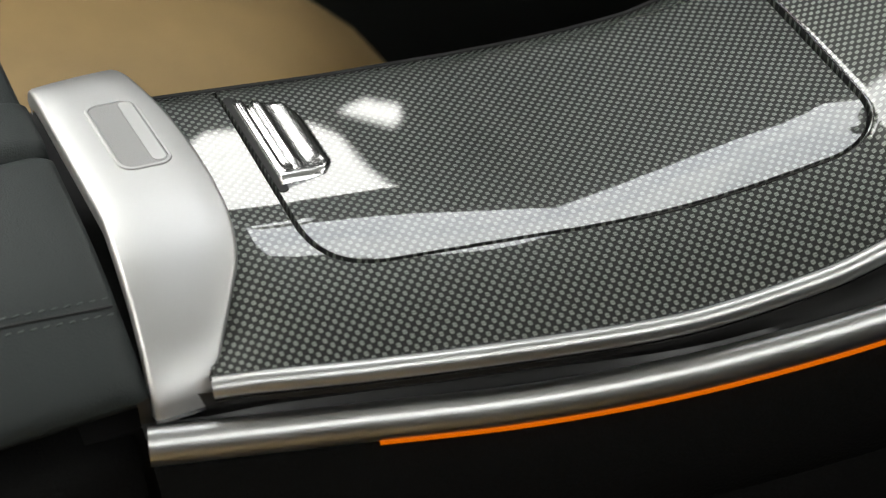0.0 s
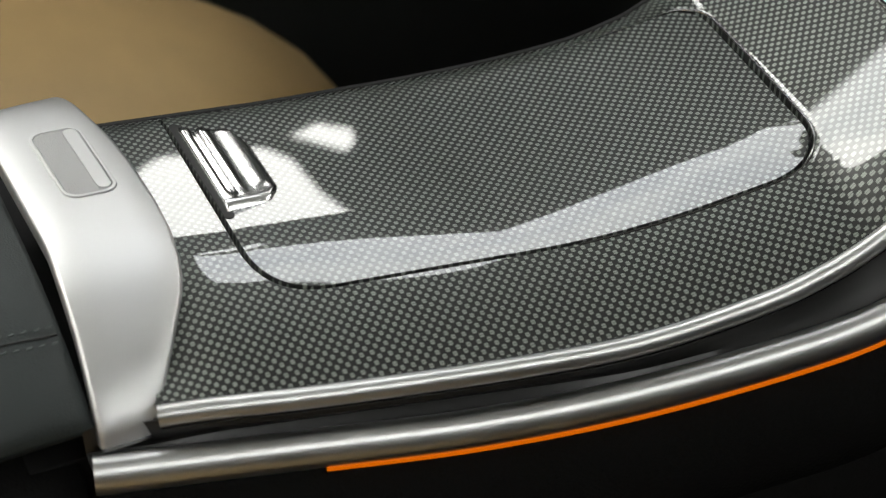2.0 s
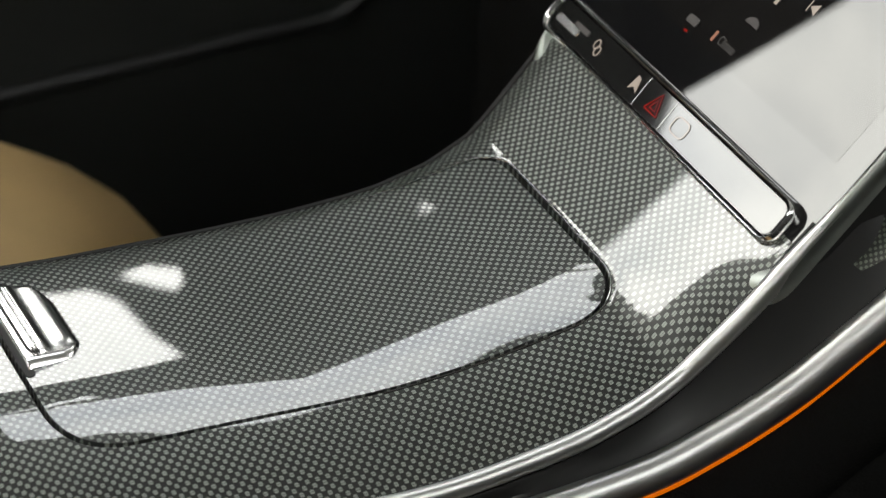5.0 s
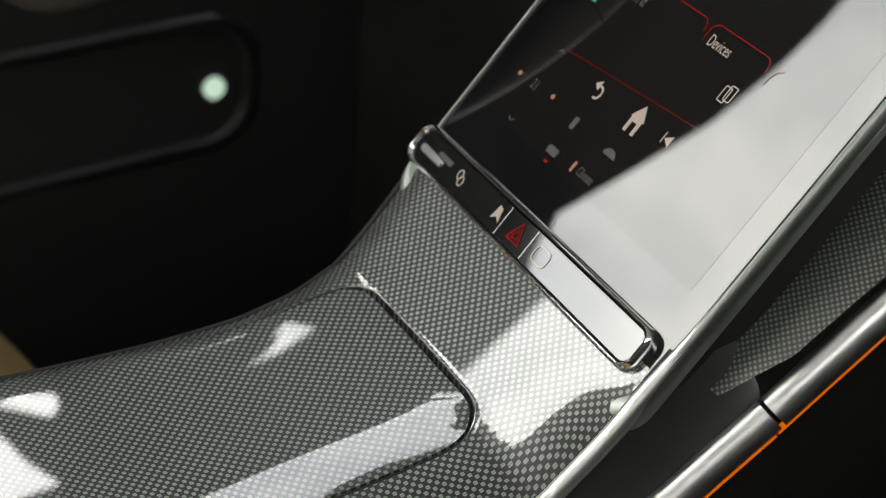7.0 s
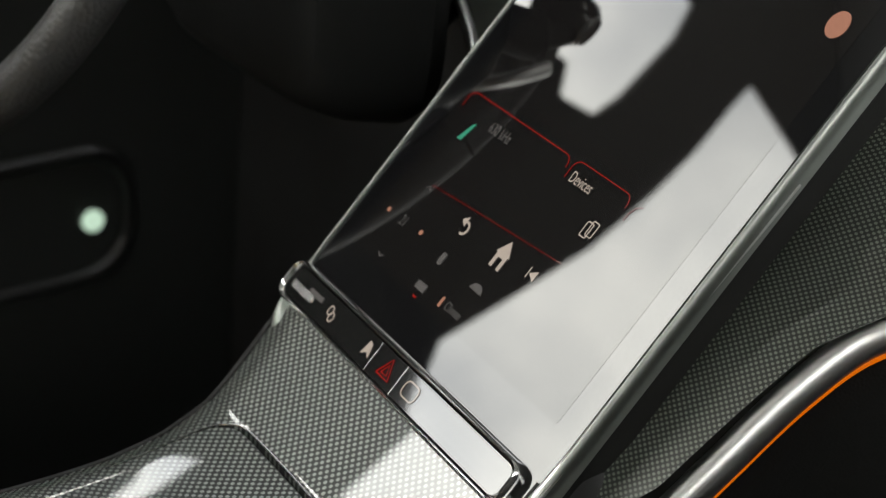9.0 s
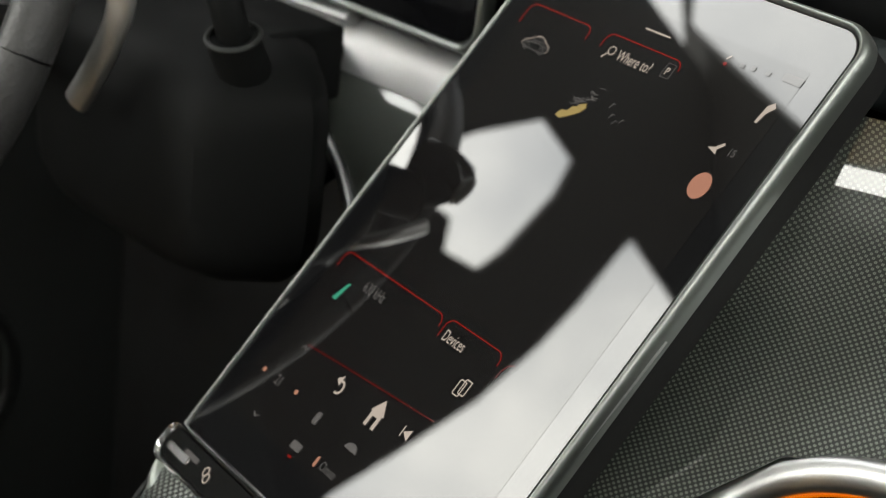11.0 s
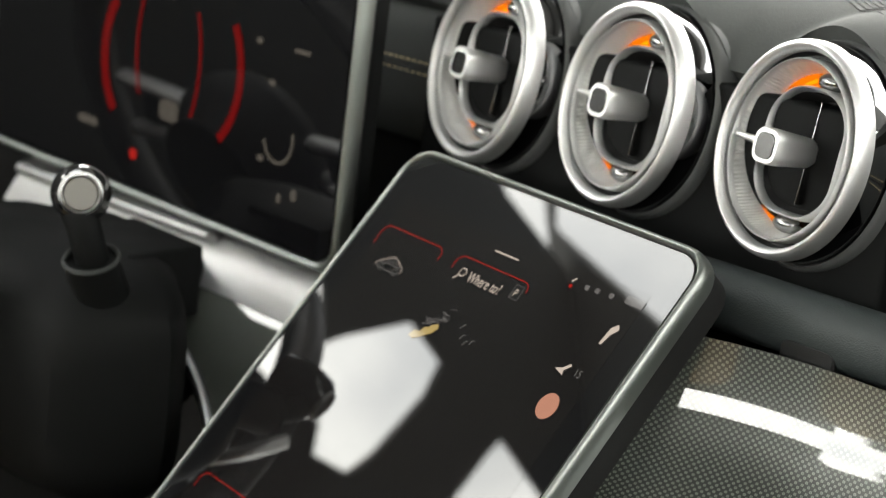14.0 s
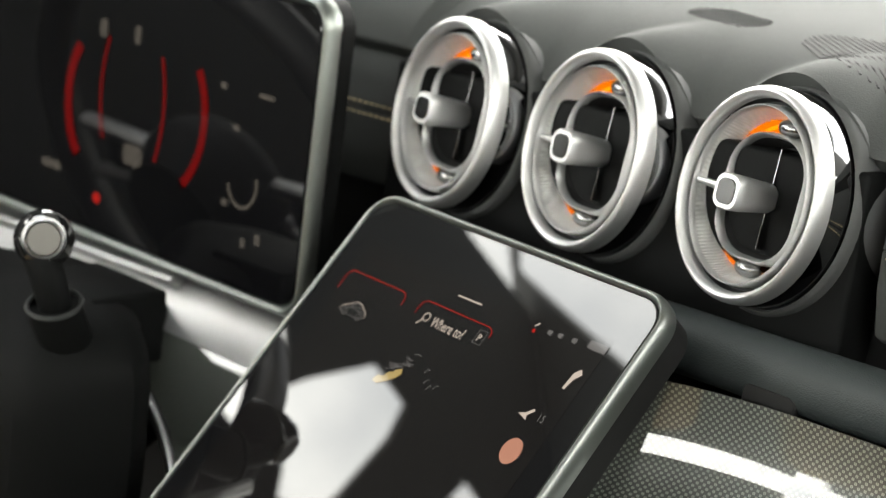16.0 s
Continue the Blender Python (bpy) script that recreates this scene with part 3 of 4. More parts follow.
def on_bar(u, v, h):
    x, y = -0.0615 + u + 0.10 * v, 0.0425 + v + 0.055 * u
    z = smooth_value(x, [p.x for p in prof], [p.y for p in prof]) + 0.0004
    return Vector((x, y, z + h + 0.0004))


o1, o2, o3 = rounded(0.056, 0.0245, 0.0070, 8), rounded(0.0525, 0.021, 0.0056, 8), rounded(0.0525, 0.021, 0.0056, 8)
part("speaker_rim", hoop(o1, o2, -0.0005, 0.0006, on_bar), ALU_BAR, bar, "bright oval rim")
part("speaker_mesh", loft([[on_bar(u, v, -0.0002) for u, v in o3], [on_bar(u * 0.98, v * 0.98, 0.0001) for u, v in o3]]), METAL_MESH, bar, "fine perforated metal insert")
part("speaker_cover", slab(rounded(0.050, 0.0062, 0.0028, 6, 0.0, 0.0065), 0.0, 0.0006, 0.0003, on_bar), ALU_BAR, bar, "plain light band in the oval")

# ---- chrome release button in the lid ----
PROFILE = [(0.0952, -0.002), (0.0953, 0.0030), (0.0960, 0.0044), (0.0972, 0.0048), (0.0990, 0.0046), (0.1001, 0.0038), (0.1009, 0.0022), (0.1026, 0.0020), (0.1034, 0.0036), (0.1044, 0.0044), (0.1064, 0.0044), (0.1076, 0.0036), (0.1090, 0.0029), (0.1125, 0.0033), (0.1165, 0.0033), (0.1200, 0.0025), (0.1222, 0.0008), (0.1226, -0.002)]
rows = []
for k in range(31):
    s = k / 30
    edge = min(s, 1 - s) * 30
    row = []
    for y, z in PROFILE:
        lo, hi = -0.0735 + 0.42 * (y - 0.0952), -0.0030 - 0.02 * (y - 0.0952) - max(0, y - 0.1165) * 1.2
        lo += max(0, y - 0.1165) * 2.5
        x = lo + (hi - lo) * s
        w = min(1.0, max(0.0, (s - 0.80) / 0.08))
        w = w * w * (3 - 2 * w)
        lift = z + (0.0046 - 0.12 * max(0, y - 0.0985) - z) * w if 0.0956 < y < 0.1215 else z
        if edge < 2:
            lift = -0.002 if edge == 0 else min(lift, lift - 0.0010 * (2 - edge))
        row.append(Vector((x, y, max(lift, -0.002))))
    rows.append(row)
part("release_button", grid(rows), CHROME, lid, "ribbed chrome release button", sharp=60)
part("button_gap", slab(rounded(0.078, 0.0046, 0.002, 4, -0.039, 0.0952), 0.0002, 0.0011, 0.0003), GROOVE, lid, "black gap under the button")

# ---- leather armrest behind the bar ----
def pad_z(x):
    return smooth_value(x, [p.x for p in prof], [p.y for p in prof]) - 0.0035


def pad(name, x0, x1, label, wrap):
    thing = empty(name, label, "armrest")
    rows = []
    for k in range(29):
        y = 0.0085 - 0.36 * (k / 28) ** 1.5
        e = 0.0085 - y
        drop = 0.005 * max(0.0, 1 - e / 0.012) ** 2
        row = []
        if not wrap:
            row.append(Vector((x0, y, pad_z(x0) - 0.035 - drop)))
        for j in range(41):
            s = j / 40
            x = x0 + (x1 - x0) * s
            side = 0.006 * max(0.0, 1 - (x - x0) / 0.008) ** 2 + (0 if wrap else 0.006 * max(0.0, 1 - (x1 - x) / 0.008) ** 2)
            row.append(Vector((x, y, pad_z(x) - drop - side - 0.02 * max(0, -y - 0.2))))
        row += [Vector((x1 + 0.003, y, pad_z(x1) - 0.006)), Vector((x1 + 0.001, y, pad_z(x1) - 0.0115)), Vector((x1 - 0.012, y, pad_z(x1) - 0.014))] if wrap else [Vector((x1, y, pad_z(x1) - 0.050))]
        rows.append(row)
    rows.insert(0, [Vector((v.x, 0.0088, v.z - 0.03)) for v in rows[0]])
    part("cushion", grid(rows), LEATHER, thing, sharp=70)
    return thing


pad("armrest_far_half", -0.185, -0.0765, "grey smooth leather armrest half beside the driver", False)
near_half = pad("armrest_near_half", -0.0745, 0.0640, "grey smooth leather armrest half with a stitched seam", True)
bm = bmesh.new()
for x0 in (0.0245, 0.0318):
    for k in range(52):
        y = 0.004 - k * 0.0052
        x = x0 + 0.10 * (y + 0.035)
        z = pad_z(x) + 0.0002
        m = Matrix.Translation((x, y, z)) @ Matrix.Rotation(radians(8), 4, "Z") @ Matrix.Diagonal((0.0006, 0.0018, 0.0005, 1))
        bmesh.ops.create_icosphere(bm, subdivisions=1, radius=1.0, matrix=m)
tagged(part("seam_stitching", bm, THREAD, near_half, "two rows of grey stitches"), kind="stuff")
seam = [Vector((0.0282 + 0.10 * (y + 0.035), y, pad_z(0.0282 + 0.10 * (y + 0.035)) + 0.0001)) for y in [0.006 - 0.3 * k / 30 for k in range(31)]]
part("seam", sweep(seam, disc_section(0.0006, 8)), GROOVE, near_half, "dark sewn seam")
base = empty("console_box", "black grained leather console base under the armrest", "console box")
rows = []
for k in range(20):
    y = 0.000 - 0.38 * k / 19
    e = 0.004 * max(0, 1 - k / 2)
    rows.append([Vector((x - e, y, z - e)) for x, z in ((0.035, -0.0500), (0.066, -0.0500), (0.0730, -0.0520), (0.0770, -0.0580), (0.083, -0.10), (0.085, -0.5))])
rows.insert(0, [v + Vector((-0.006, 0.001, 0)) for v in rows[0]])
part("base_side", grid(rows), LEATHER_DARK, base, sharp=70)
part("base_core", box_bm((-0.18, -0.38, -0.5), (0.060, 0.030, -0.0520)), BLACK, base, "black core under the armrest")

# ---- portrait touch display ----
S0 = Vector((-0.0003, 0.4177, 0.0819))
SX, SV, SN = Vector((0.99255, -0.12187, 0)), Vector((0.0774, 0.6304, 0.7724)), Vector((-0.0941, -0.7666, 0.6352))


def on_screen(u, v, h):
    return S0 + SX * u + SV * v + SN * h


def fan(outline, mat, name, parent, h, label="", f=on_screen):
    """A thin printed or lit shape lying on a surface."""
    bm = loft([[f(u, v, h - 0.0002) for u, v in outline], [f(u, v, h) for u, v in outline]])
    return part(name, bm, mat, parent, label)


def stroke(points, width, mat, name, parent, h=0.0004, label="", f=on_screen):
    """A thin line drawn on a surface."""
    left, right = [], []
    for i, p in enumerate(points):
        a, b = Vector(points[max(i - 1, 0)]), Vector(points[min(i + 1, len(points) - 1)])
        d = (b - a).normalized()
        left.append((p[0] - d.y * width / 2, p[1] + d.x * width / 2))
        right.append((p[0] + d.y * width / 2, p[1] - d.x * width / 2))
    bm = grid([[f(u, v, h) for u, v in left], [f(u, v, h) for u, v in right]])
    return part(name, bm, mat, parent, label)


def letters(text, u, v, size, mat, name, parent, h=0.0004, f=on_screen, squeeze=0.82, label=""):
    cu = bpy.data.curves.new(name, "FONT")
    cu.body, cu.size = text, 1.0
    ob = bpy.data.objects.new(name, cu)
    scene.collection.objects.link(ob)
    bpy.context.view_layer.update()
    me = bpy.data.meshes.new_from_object(ob.evaluated_get(bpy.context.evaluated_depsgraph_get()))
    bpy.data.objects.remove(ob)
    for w in me.vertices:
        w.co = f(u + w.co.x * size * squeeze, v + w.co.y * size, h)
    me.materials.clear()
    me.materials.append(mat)
    me.name = name
    res = new(name, me)
    res.parent = parent
    return tagged(res, label) if label else res


def ring_arc(cx, cy, rx, ry, a0, a1, n=16):
    return [(cx + rx * math.cos(radians(a0 + (a1 - a0) * k / n)), cy + ry * math.sin(radians(a0 + (a1 - a0) * k / n))) for k in range(n + 1)]


display = empty("centre_display", "tall glossy touch display showing a navigation menu", "display")
glass = [(0.0430 + u, 0.1540 + v) for u, v in rounded(0.222, 0.368, 0.014, 8)]
part("glass", slab(glass, -0.003, 0.0, 0.0006, on_screen), GLASS_BLACK, display, "black mirror-like display glass")
outer = [(0.0448 + u, 0.1545 + v - (0.016 if v < -0.165 else 0.0)) for u, v in rounded(0.2304, 0.3770, 0.0185, 8)]
part("bezel", hoop(outer, glass, -0.009, 0.0020, on_screen, 10), BEZEL, display, "satin aluminium display frame")
body = [(0.0440 + u, 0.1560 + v) for u, v in rounded(0.2280, 0.3720, 0.018, 8)]
part("housing", loft([[on_screen(u, v, h) for u, v in body] for h in (-0.006, -0.026)] + [[on_screen(0.0445 + (u - 0.0445) * 0.94, 0.15 + (v - 0.15) * 0.96, -0.034) for u, v in body]]), BLACK, display, "black display housing")


fan([(0.0430 + u, 0.1663 + v) for u, v in rounded(0.192, 0.2906, 0.002, 4)], GLASS_LIT, "picture_area", display, 0.0001, "faintly lit picture area")


def tab(u0, u1, v, drop, parent, mat=RED_UI):
    r = 0.005
    line = ring_arc(u0 + r, v - r, r, r, 180, 90, 6) + ring_arc(u1 - r, v - r, r, r, 90, 0, 6)
    stroke([(u0, v - drop)] + line + [(u1, v - drop * 0.6)], 0.0005, mat, "tab_outline", parent)


tab(-0.0515, 0.0, 0.2915, 0.013, display)
tab(0.0125, 0.0690, 0.2925, 0.009, display)
tab(-0.0490, 0.0420, 0.1240, 0.010, display)
tab(0.0455, 0.0905, 0.1248, 0.011, display)
stroke([(0.0945, 0.113), (0.0947, 0.117), (0.0965, 0.121), (0.1, 0.123)], 0.0006, RED_DIM, "tab_outline", display)
stroke([(-0.028, 0.0712), (0.0, 0.0735), (0.0794, 0.0794)], 0.0006, RED_DIM, "divider_line", display)
stroke([(0.0322, 0.3017), (0.0508, 0.3018)], 0.0009, WHITE_UI, "drag_handle", display)
letters("Where to?", 0.0275, 0.2800, 0.0088, WHITE_UI, "search_text", display, squeeze=0.66)
stroke(ring_arc(0.0222, 0.2838, 0.0024, 0.0024, 0, 360, 14), 0.0006, WHITE_UI, "search_icon", display)
stroke([(0.0205, 0.2818), (0.0180, 0.2785)], 0.0008, WHITE_UI, "search_icon_handle", display)
stroke([(0.0605, 0.2815), (0.0605, 0.2895), (0.0665, 0.2895), (0.0665, 0.2815), (0.0605, 0.2815)], 0.0004, GREY_UI, "parking_box", display)
letters("P", 0.0618, 0.2830, 0.0062, WHITE_UI, "parking_letter", display)
letters("630 kHz", -0.0205, 0.1105, 0.0088, GREY_UI, "radio_text", display, squeeze=0.62)
letters("Devices", 0.0488, 0.1135, 0.0088, WHITE_UI, "devices_text", display, squeeze=0.62)
letters("21", -0.0325, 0.0445, 0.0085, GREY_UI, "temperature_text", display, squeeze=0.7)
letters("Climate", 0.0345, 0.0265, 0.0070, GREY_UI, "climate_text", display, squeeze=0.6)
letters("15", 0.1270, 0.2590, 0.0060, GREY_UI, "zoom_text", display)
# radio mast, home, arrows, phones, and small pictograms
fan([(-0.0365, 0.0985), (-0.0320, 0.1090), (-0.0300, 0.1100), (-0.0330, 0.0985)], GREEN_UI, "radio_icon", display, 0.0005)
fan([(0.0395, 0.0655), (0.0450, 0.0735), (0.0505, 0.0655), (0.0492, 0.0655), (0.0492, 0.0575), (0.0470, 0.0575), (0.0470, 0.0635), (0.0430, 0.0635), (0.0430, 0.0575), (0.0408, 0.0575), (0.0408, 0.0655)], WHITE_UI, "home_icon", display, 0.0005)
stroke(ring_arc(0.0110, 0.0640, 0.0030, 0.0034, -110, 120, 12), 0.0013, WHITE_UI, "back_icon", display)
fan([(0.0062, 0.0672), (0.0100, 0.0702), (0.0100, 0.0645)], WHITE_UI, "back_arrow", display, 0.0005)
fan([(0.0670, 0.0668), (0.0720, 0.0698), (0.0720, 0.0638)], WHITE_UI, "skip_icon", display, 0.0005)
stroke([(0.0662, 0.0638), (0.0662, 0.0698)], 0.0007, WHITE_UI, "skip_bar", display)
for du in (0.0, 0.0030):
    stroke([(u + du + 0.0795, v + 0.0995 + du * 0.5) for u, v in rounded(0.0045, 0.0080, 0.0008, 2)] + [(0.0818 + du, 0.1035 + du * 0.5)], 0.0007, WHITE_UI, "phone_icon", display)
fan([(0.0450 + u, 0.0440 + v) for u, v in ring_arc(0, -0.001, 0.0050, 0.0042, 0, 180, 10)], GREY_UI, "car_settings_icon", display, 0.0005)
fan([(0.0117 + u, 0.0450 + v) for u, v in rounded(0.0035, 0.0070, 0.001, 3)], GREY_UI, "seat_icon", display, 0.0005)
fan([(0.0120 + u, 0.0275 + v) for u, v in rounded(0.0085, 0.0045, 0.001, 3)], GREY_UI, "mode_bar", display, 0.0005)
fan([(0.0124 + u, 0.0215 + v) for u, v in rounded(0.0030, 0.0012, 0.0005, 3)], RED_UI, "mode_mark", display, 0.0005)
fan([(0.0306 + u, 0.0285 + v) for u, v in rounded(0.0018, 0.0060, 0.0008, 3)], ORANGE_UI, "flame_icon", display, 0.0005)
for u, v, mat in ((-0.0445, 0.0471, ORANGE_UI), (-0.0130, 0.0482, ORANGE_UI)):
    fan(ring_arc(u, v, 0.0014, 0.0014, 0, 345, 12), mat, "temperature_dot", display, 0.0005)
stroke([(-0.0315, 0.0680), (-0.0291, 0.0700), (-0.0267, 0.0680)], 0.0008, GREY_UI, "chevron_up", display)
stroke([(-0.0304, 0.0270), (-0.0280, 0.0250), (-0.0256, 0.0270)], 0.0008, GREY_UI, "chevron_down", display)
# little car, map patch and status marks
carline = [(-0.0395, 0.2680), (-0.0385, 0.2706), (-0.0350, 0.2722), (-0.0318, 0.2746), (-0.0285, 0.2756), (-0.0250, 0.2750), (-0.0218, 0.2728), (-0.0190, 0.2718), (-0.0180, 0.2700), (-0.0182, 0.2682)]
stroke(carline, 0.0004, WHITE_UI, "car_icon_roof", display)
stroke([(-0.0330, 0.2724), (-0.0305, 0.2743), (-0.0283, 0.2748), (-0.0255, 0.2742), (-0.0232, 0.2726), (-0.0330, 0.2724)], 0.0004, GREY_UI, "car_icon_window", display)
stroke([(-0.0392, 0.2700), (-0.0300, 0.2712), (-0.0190, 0.2706)], 0.0005, GREY_UI, "car_icon_waist", display)
stroke([(-0.0395, 0.2680), (-0.0362, 0.2672), (-0.0215, 0.2668), (-0.0182, 0.2682)], 0.0004, GREY_UI, "car_icon_sill", display)
for u in (-0.0348, -0.0222):
    stroke(ring_arc(u, 0.2678, 0.0017, 0.0021, 0, 360, 14), 0.0004, GREY_UI, "car_icon_wheel", display)
random.seed(4)
land = [(0.0165, 0.2405), (0.0200, 0.2398), (0.0250, 0.2425), (0.0295, 0.2462), (0.0318, 0.2502), (0.0305, 0.2525), (0.0270, 0.2508), (0.0262, 0.2485), (0.0230, 0.2478), (0.0215, 0.2450), (0.0180, 0.2440)]
fan([(u + 0.0008 * random.random(), v + 0.0008 * random.random()) for u, v in land], MAP_UI, "map_land", display, 0.0005)
for k in range(16):
    u, v = 0.0175 + 0.0009 * k + 0.002 * random.random(), 0.2475 + 0.0006 * k + 0.0060 * random.random()
    stroke([(u + 0.0018 * j, v + 0.0016 * random.random()) for j in range(4)], 0.0004, GREY_UI, "map_coast", display)
for k in range(4):
    u, v = 0.0455 + 0.004 * k, 0.246 + 0.010 * random.random()
    stroke([(u, v), (u + 0.0012, v + 0.003), (u + 0.0026, v + 0.0026)], 0.0005, GREY_UI, "map_mark", display)
fan(ring_arc(0.1254, 0.2404, 0.0060, 0.0072, 0, 350, 24), ORANGE_UI, "compass_globe", display, 0.0005)
fan([(0.1150, 0.2590), (0.1190, 0.2605), (0.1225, 0.2640), (0.1235, 0.2630), (0.1205, 0.2595), (0.1215, 0.2570)], WHITE_UI, "plane_icon", display, 0.0005)
fan([(0.1300, 0.2885), (0.1330, 0.2915), (0.1350, 0.2890), (0.1320, 0.2850), (0.1305, 0.2790), (0.1290, 0.2790)], WHITE_UI, "pin_icon", display, 0.0005)
fan(ring_arc(0.0915, 0.3000, 0.0011, 0.0011, 0, 345, 10), RED_UI, "alert_mark", display, 0.0005)
stroke([(0.0905, 0.3025), (0.0925, 0.3050)], 0.0009, WHITE_UI, "alert_stem", display)
for u, v in ((0.1015, 0.3025), (0.1085, 0.3030), (0.1180, 0.3035)):
    fan([(u + a, v + b) for a, b in rounded(0.0030, 0.0026, 0.0006, 2)], GREY_UI, "status_mark", display, 0.0005)
fan([(0.1330 + a, 0.3050 + b) for a, b in rounded(0.0120, 0.0045, 0.0006, 2)], GREY_UI, "clock_bar", display, 0.0005)

# ---- touch switch bar below the display ----
switch = empty("switch_bar", "chrome-framed glossy black switch bar under the display", "switch bar")


def on_bar_plane(u, v, h):
    return on_screen(u, v, h + 0.0035)


so = [(0.0358 + u, -0.0142 + v) for u, v in rounded(0.2190, 0.0250, 0.0085, 8)]
si = [(0.0358 + u, -0.0140 + v) for u, v in rounded(0.2110, 0.0172, 0.0052, 8)]
part("switch_frame", hoop(so, si, -0.010, 0.0035, on_bar_plane, 6), CHROME, switch, "polished chrome frame")
part("switch_panel", slab(si, -0.006, 0.0012, 0.0010, on_bar_plane), BLACK_GLOSS, switch, "glossy black switch panel")
for u in (0.0205, 0.0455):
    part("switch_joint", slab([(u + a, -0.0140 + b) for a, b in rounded(0.0007, 0.0168, 0.0003, 2)], 0.0, 0.0014, 0.0001, on_bar_plane), SHADOW_CHROME, switch)
part("power_key", slab([(-0.0545 + a, -0.0155 + b) for a, b in rounded(0.0230, 0.0045, 0.0020, 4)], 0.0, 0.0016, 0.0004, on_bar_plane), CHROME, switch, "small bright key")
fan([(-0.0430 + a, -0.0120 + b) for a, b in rounded(0.0140, 0.0030, 0.0010, 3)], GREY_UI, "key_mark", switch, 0.0016, f=on_bar_plane)
for c in ((-0.0262, -0.0125), (-0.0232, -0.0150)):
    stroke(ring_arc(*c, 0.0020, 0.0026, 0, 360, 12), 0.0008, WHITE_UI, "seat_mark", switch, 0.0016, f=on_bar_plane)
fan([(0.0110, -0.0175), (0.0125, -0.0090), (0.0155, -0.0100), (0.0180, -0.0170), (0.0145, -0.0150)], WHITE_UI, "drive_mark", switch, 0.0016, f=on_bar_plane)
stroke([(0.0290, -0.0185), (0.0345, -0.0080), (0.0400, -0.0185), (0.0290, -0.0185)], 0.0010, RED_UI, "hazard_triangle", switch, 0.0016, "red outlined warning triangle", on_bar_plane)
stroke([(0.0320, -0.0168), (0.0345, -0.0115), (0.0370, -0.0168), (0.0320, -0.0168)], 0.0008, RED_UI, "hazard_triangle", switch, 0.0016, f=on_bar_plane)
stroke([(0.0570 + a, -0.0140 + b) for a, b in rounded(0.0115, 0.0085, 0.0030, 5)] + [(0.0628, -0.0128)], 0.0008, WHITE_UI, "fingerprint_key", switch, 0.0016, "pale outlined key", on_bar_plane)
foot = [on_screen(u, v, h) for u, v, h in ((0.140, -0.028, -0.004), (0.156, -0.028, -0.004), (0.156, 0.004, -0.004), (0.140, 0.004, -0.004))]
part("switch_base", loft([[p for p in foot], [p - SN * 0.02 for p in foot]]), BLACK, switch, "black base under the switch bar")

# ---- dashboard: dark lower panel, padded skin with three nacelles, ledge, weave trim ----
dash = empty("dashboard", "dark grey padded dashboard with a weave trim panel", "dashboard")
VENTS = [(-0.0335, 0.672, 0.3935), (0.0690, 0.672, 0.3930), (0.1745, 0.672, 0.3925)]
AX, AN = Vector((0.978, -0.2085, 0)), Vector((-0.2066, -0.9690, 0.1357)).normalized()
AX = (AX - AN * AX.dot(AN)).normalized()
AZ = AN.cross(AX)
if AZ.z < 0:
    AZ = -AZ


def hood(x):
    """How far the skin arches over an outlet: 0 between them, 1 at a crown."""
    best = 0.0
    for v in VENTS:
        q = 1 - ((x - v[0] - 0.0040) / 0.0545) ** 2
        best = max(best, (0.0615 * math.sqrt(max(q, 0.0)) - 0.030) / 0.0315)
    return max(best, 0.0)


def skin_front(x):
    return 0.6950 + 0.012 * (x - 0.07) ** 2 * 4


def skin_height(x, e):
    """Height of the dash skin at the distance e behind its front edge."""
    g = hood(x)
    base_z = 0.4205 + (0.036 + 0.014 * (1 - math.exp(-e / 0.16))) * (1 - math.exp(-e / (0.030 if x > -0.09 else 0.016)))
    hood_z = 0.4205 + 0.0335 * g + 0.007 * (1 - math.exp(-e / 0.03))
    w = g * math.exp(-(e / 0.14) ** 2)
    return max(base_z, base_z + (hood_z - base_z) * w) + 0.034 * e


rows = []
xs = [-0.62 + 0.0125 * k for k in range(31)] + [-0.235 + 0.003 * k for k in range(184)] + [0.32 + 0.02 * k for k in range(24)]
for x in xs:
    g, y0 = hood(x), skin_front(x)
    row = [Vector((x, y0 + 0.030, 0.402)), Vector((x, y0 + 0.008, 0.4135 + 0.031 * g)), Vector((x, y0 + 0.002, 0.4185 + 0.0325 * g))]
    row += [Vector((x, y0 + e, skin_height(x, e))) for e in [0.5 * (k / 30) ** 2 for k in range(31)]]
    rows.append(row)
part("padded_skin", grid(rows), DASH_SKIN, dash, "dark grey grained dash skin", sharp=80)
part("lower_panel", box_bm((-0.62, 0.722, 0.10), (0.75, 0.75, 0.416)), BLACK, dash, "black lower dash panel")
part("outlet_panel", box_bm((-0.0875, 0.6865, 0.28), (0.2315, 0.72, 0.4145), 0.003), SHROUD, dash, "black panel between the outlets")
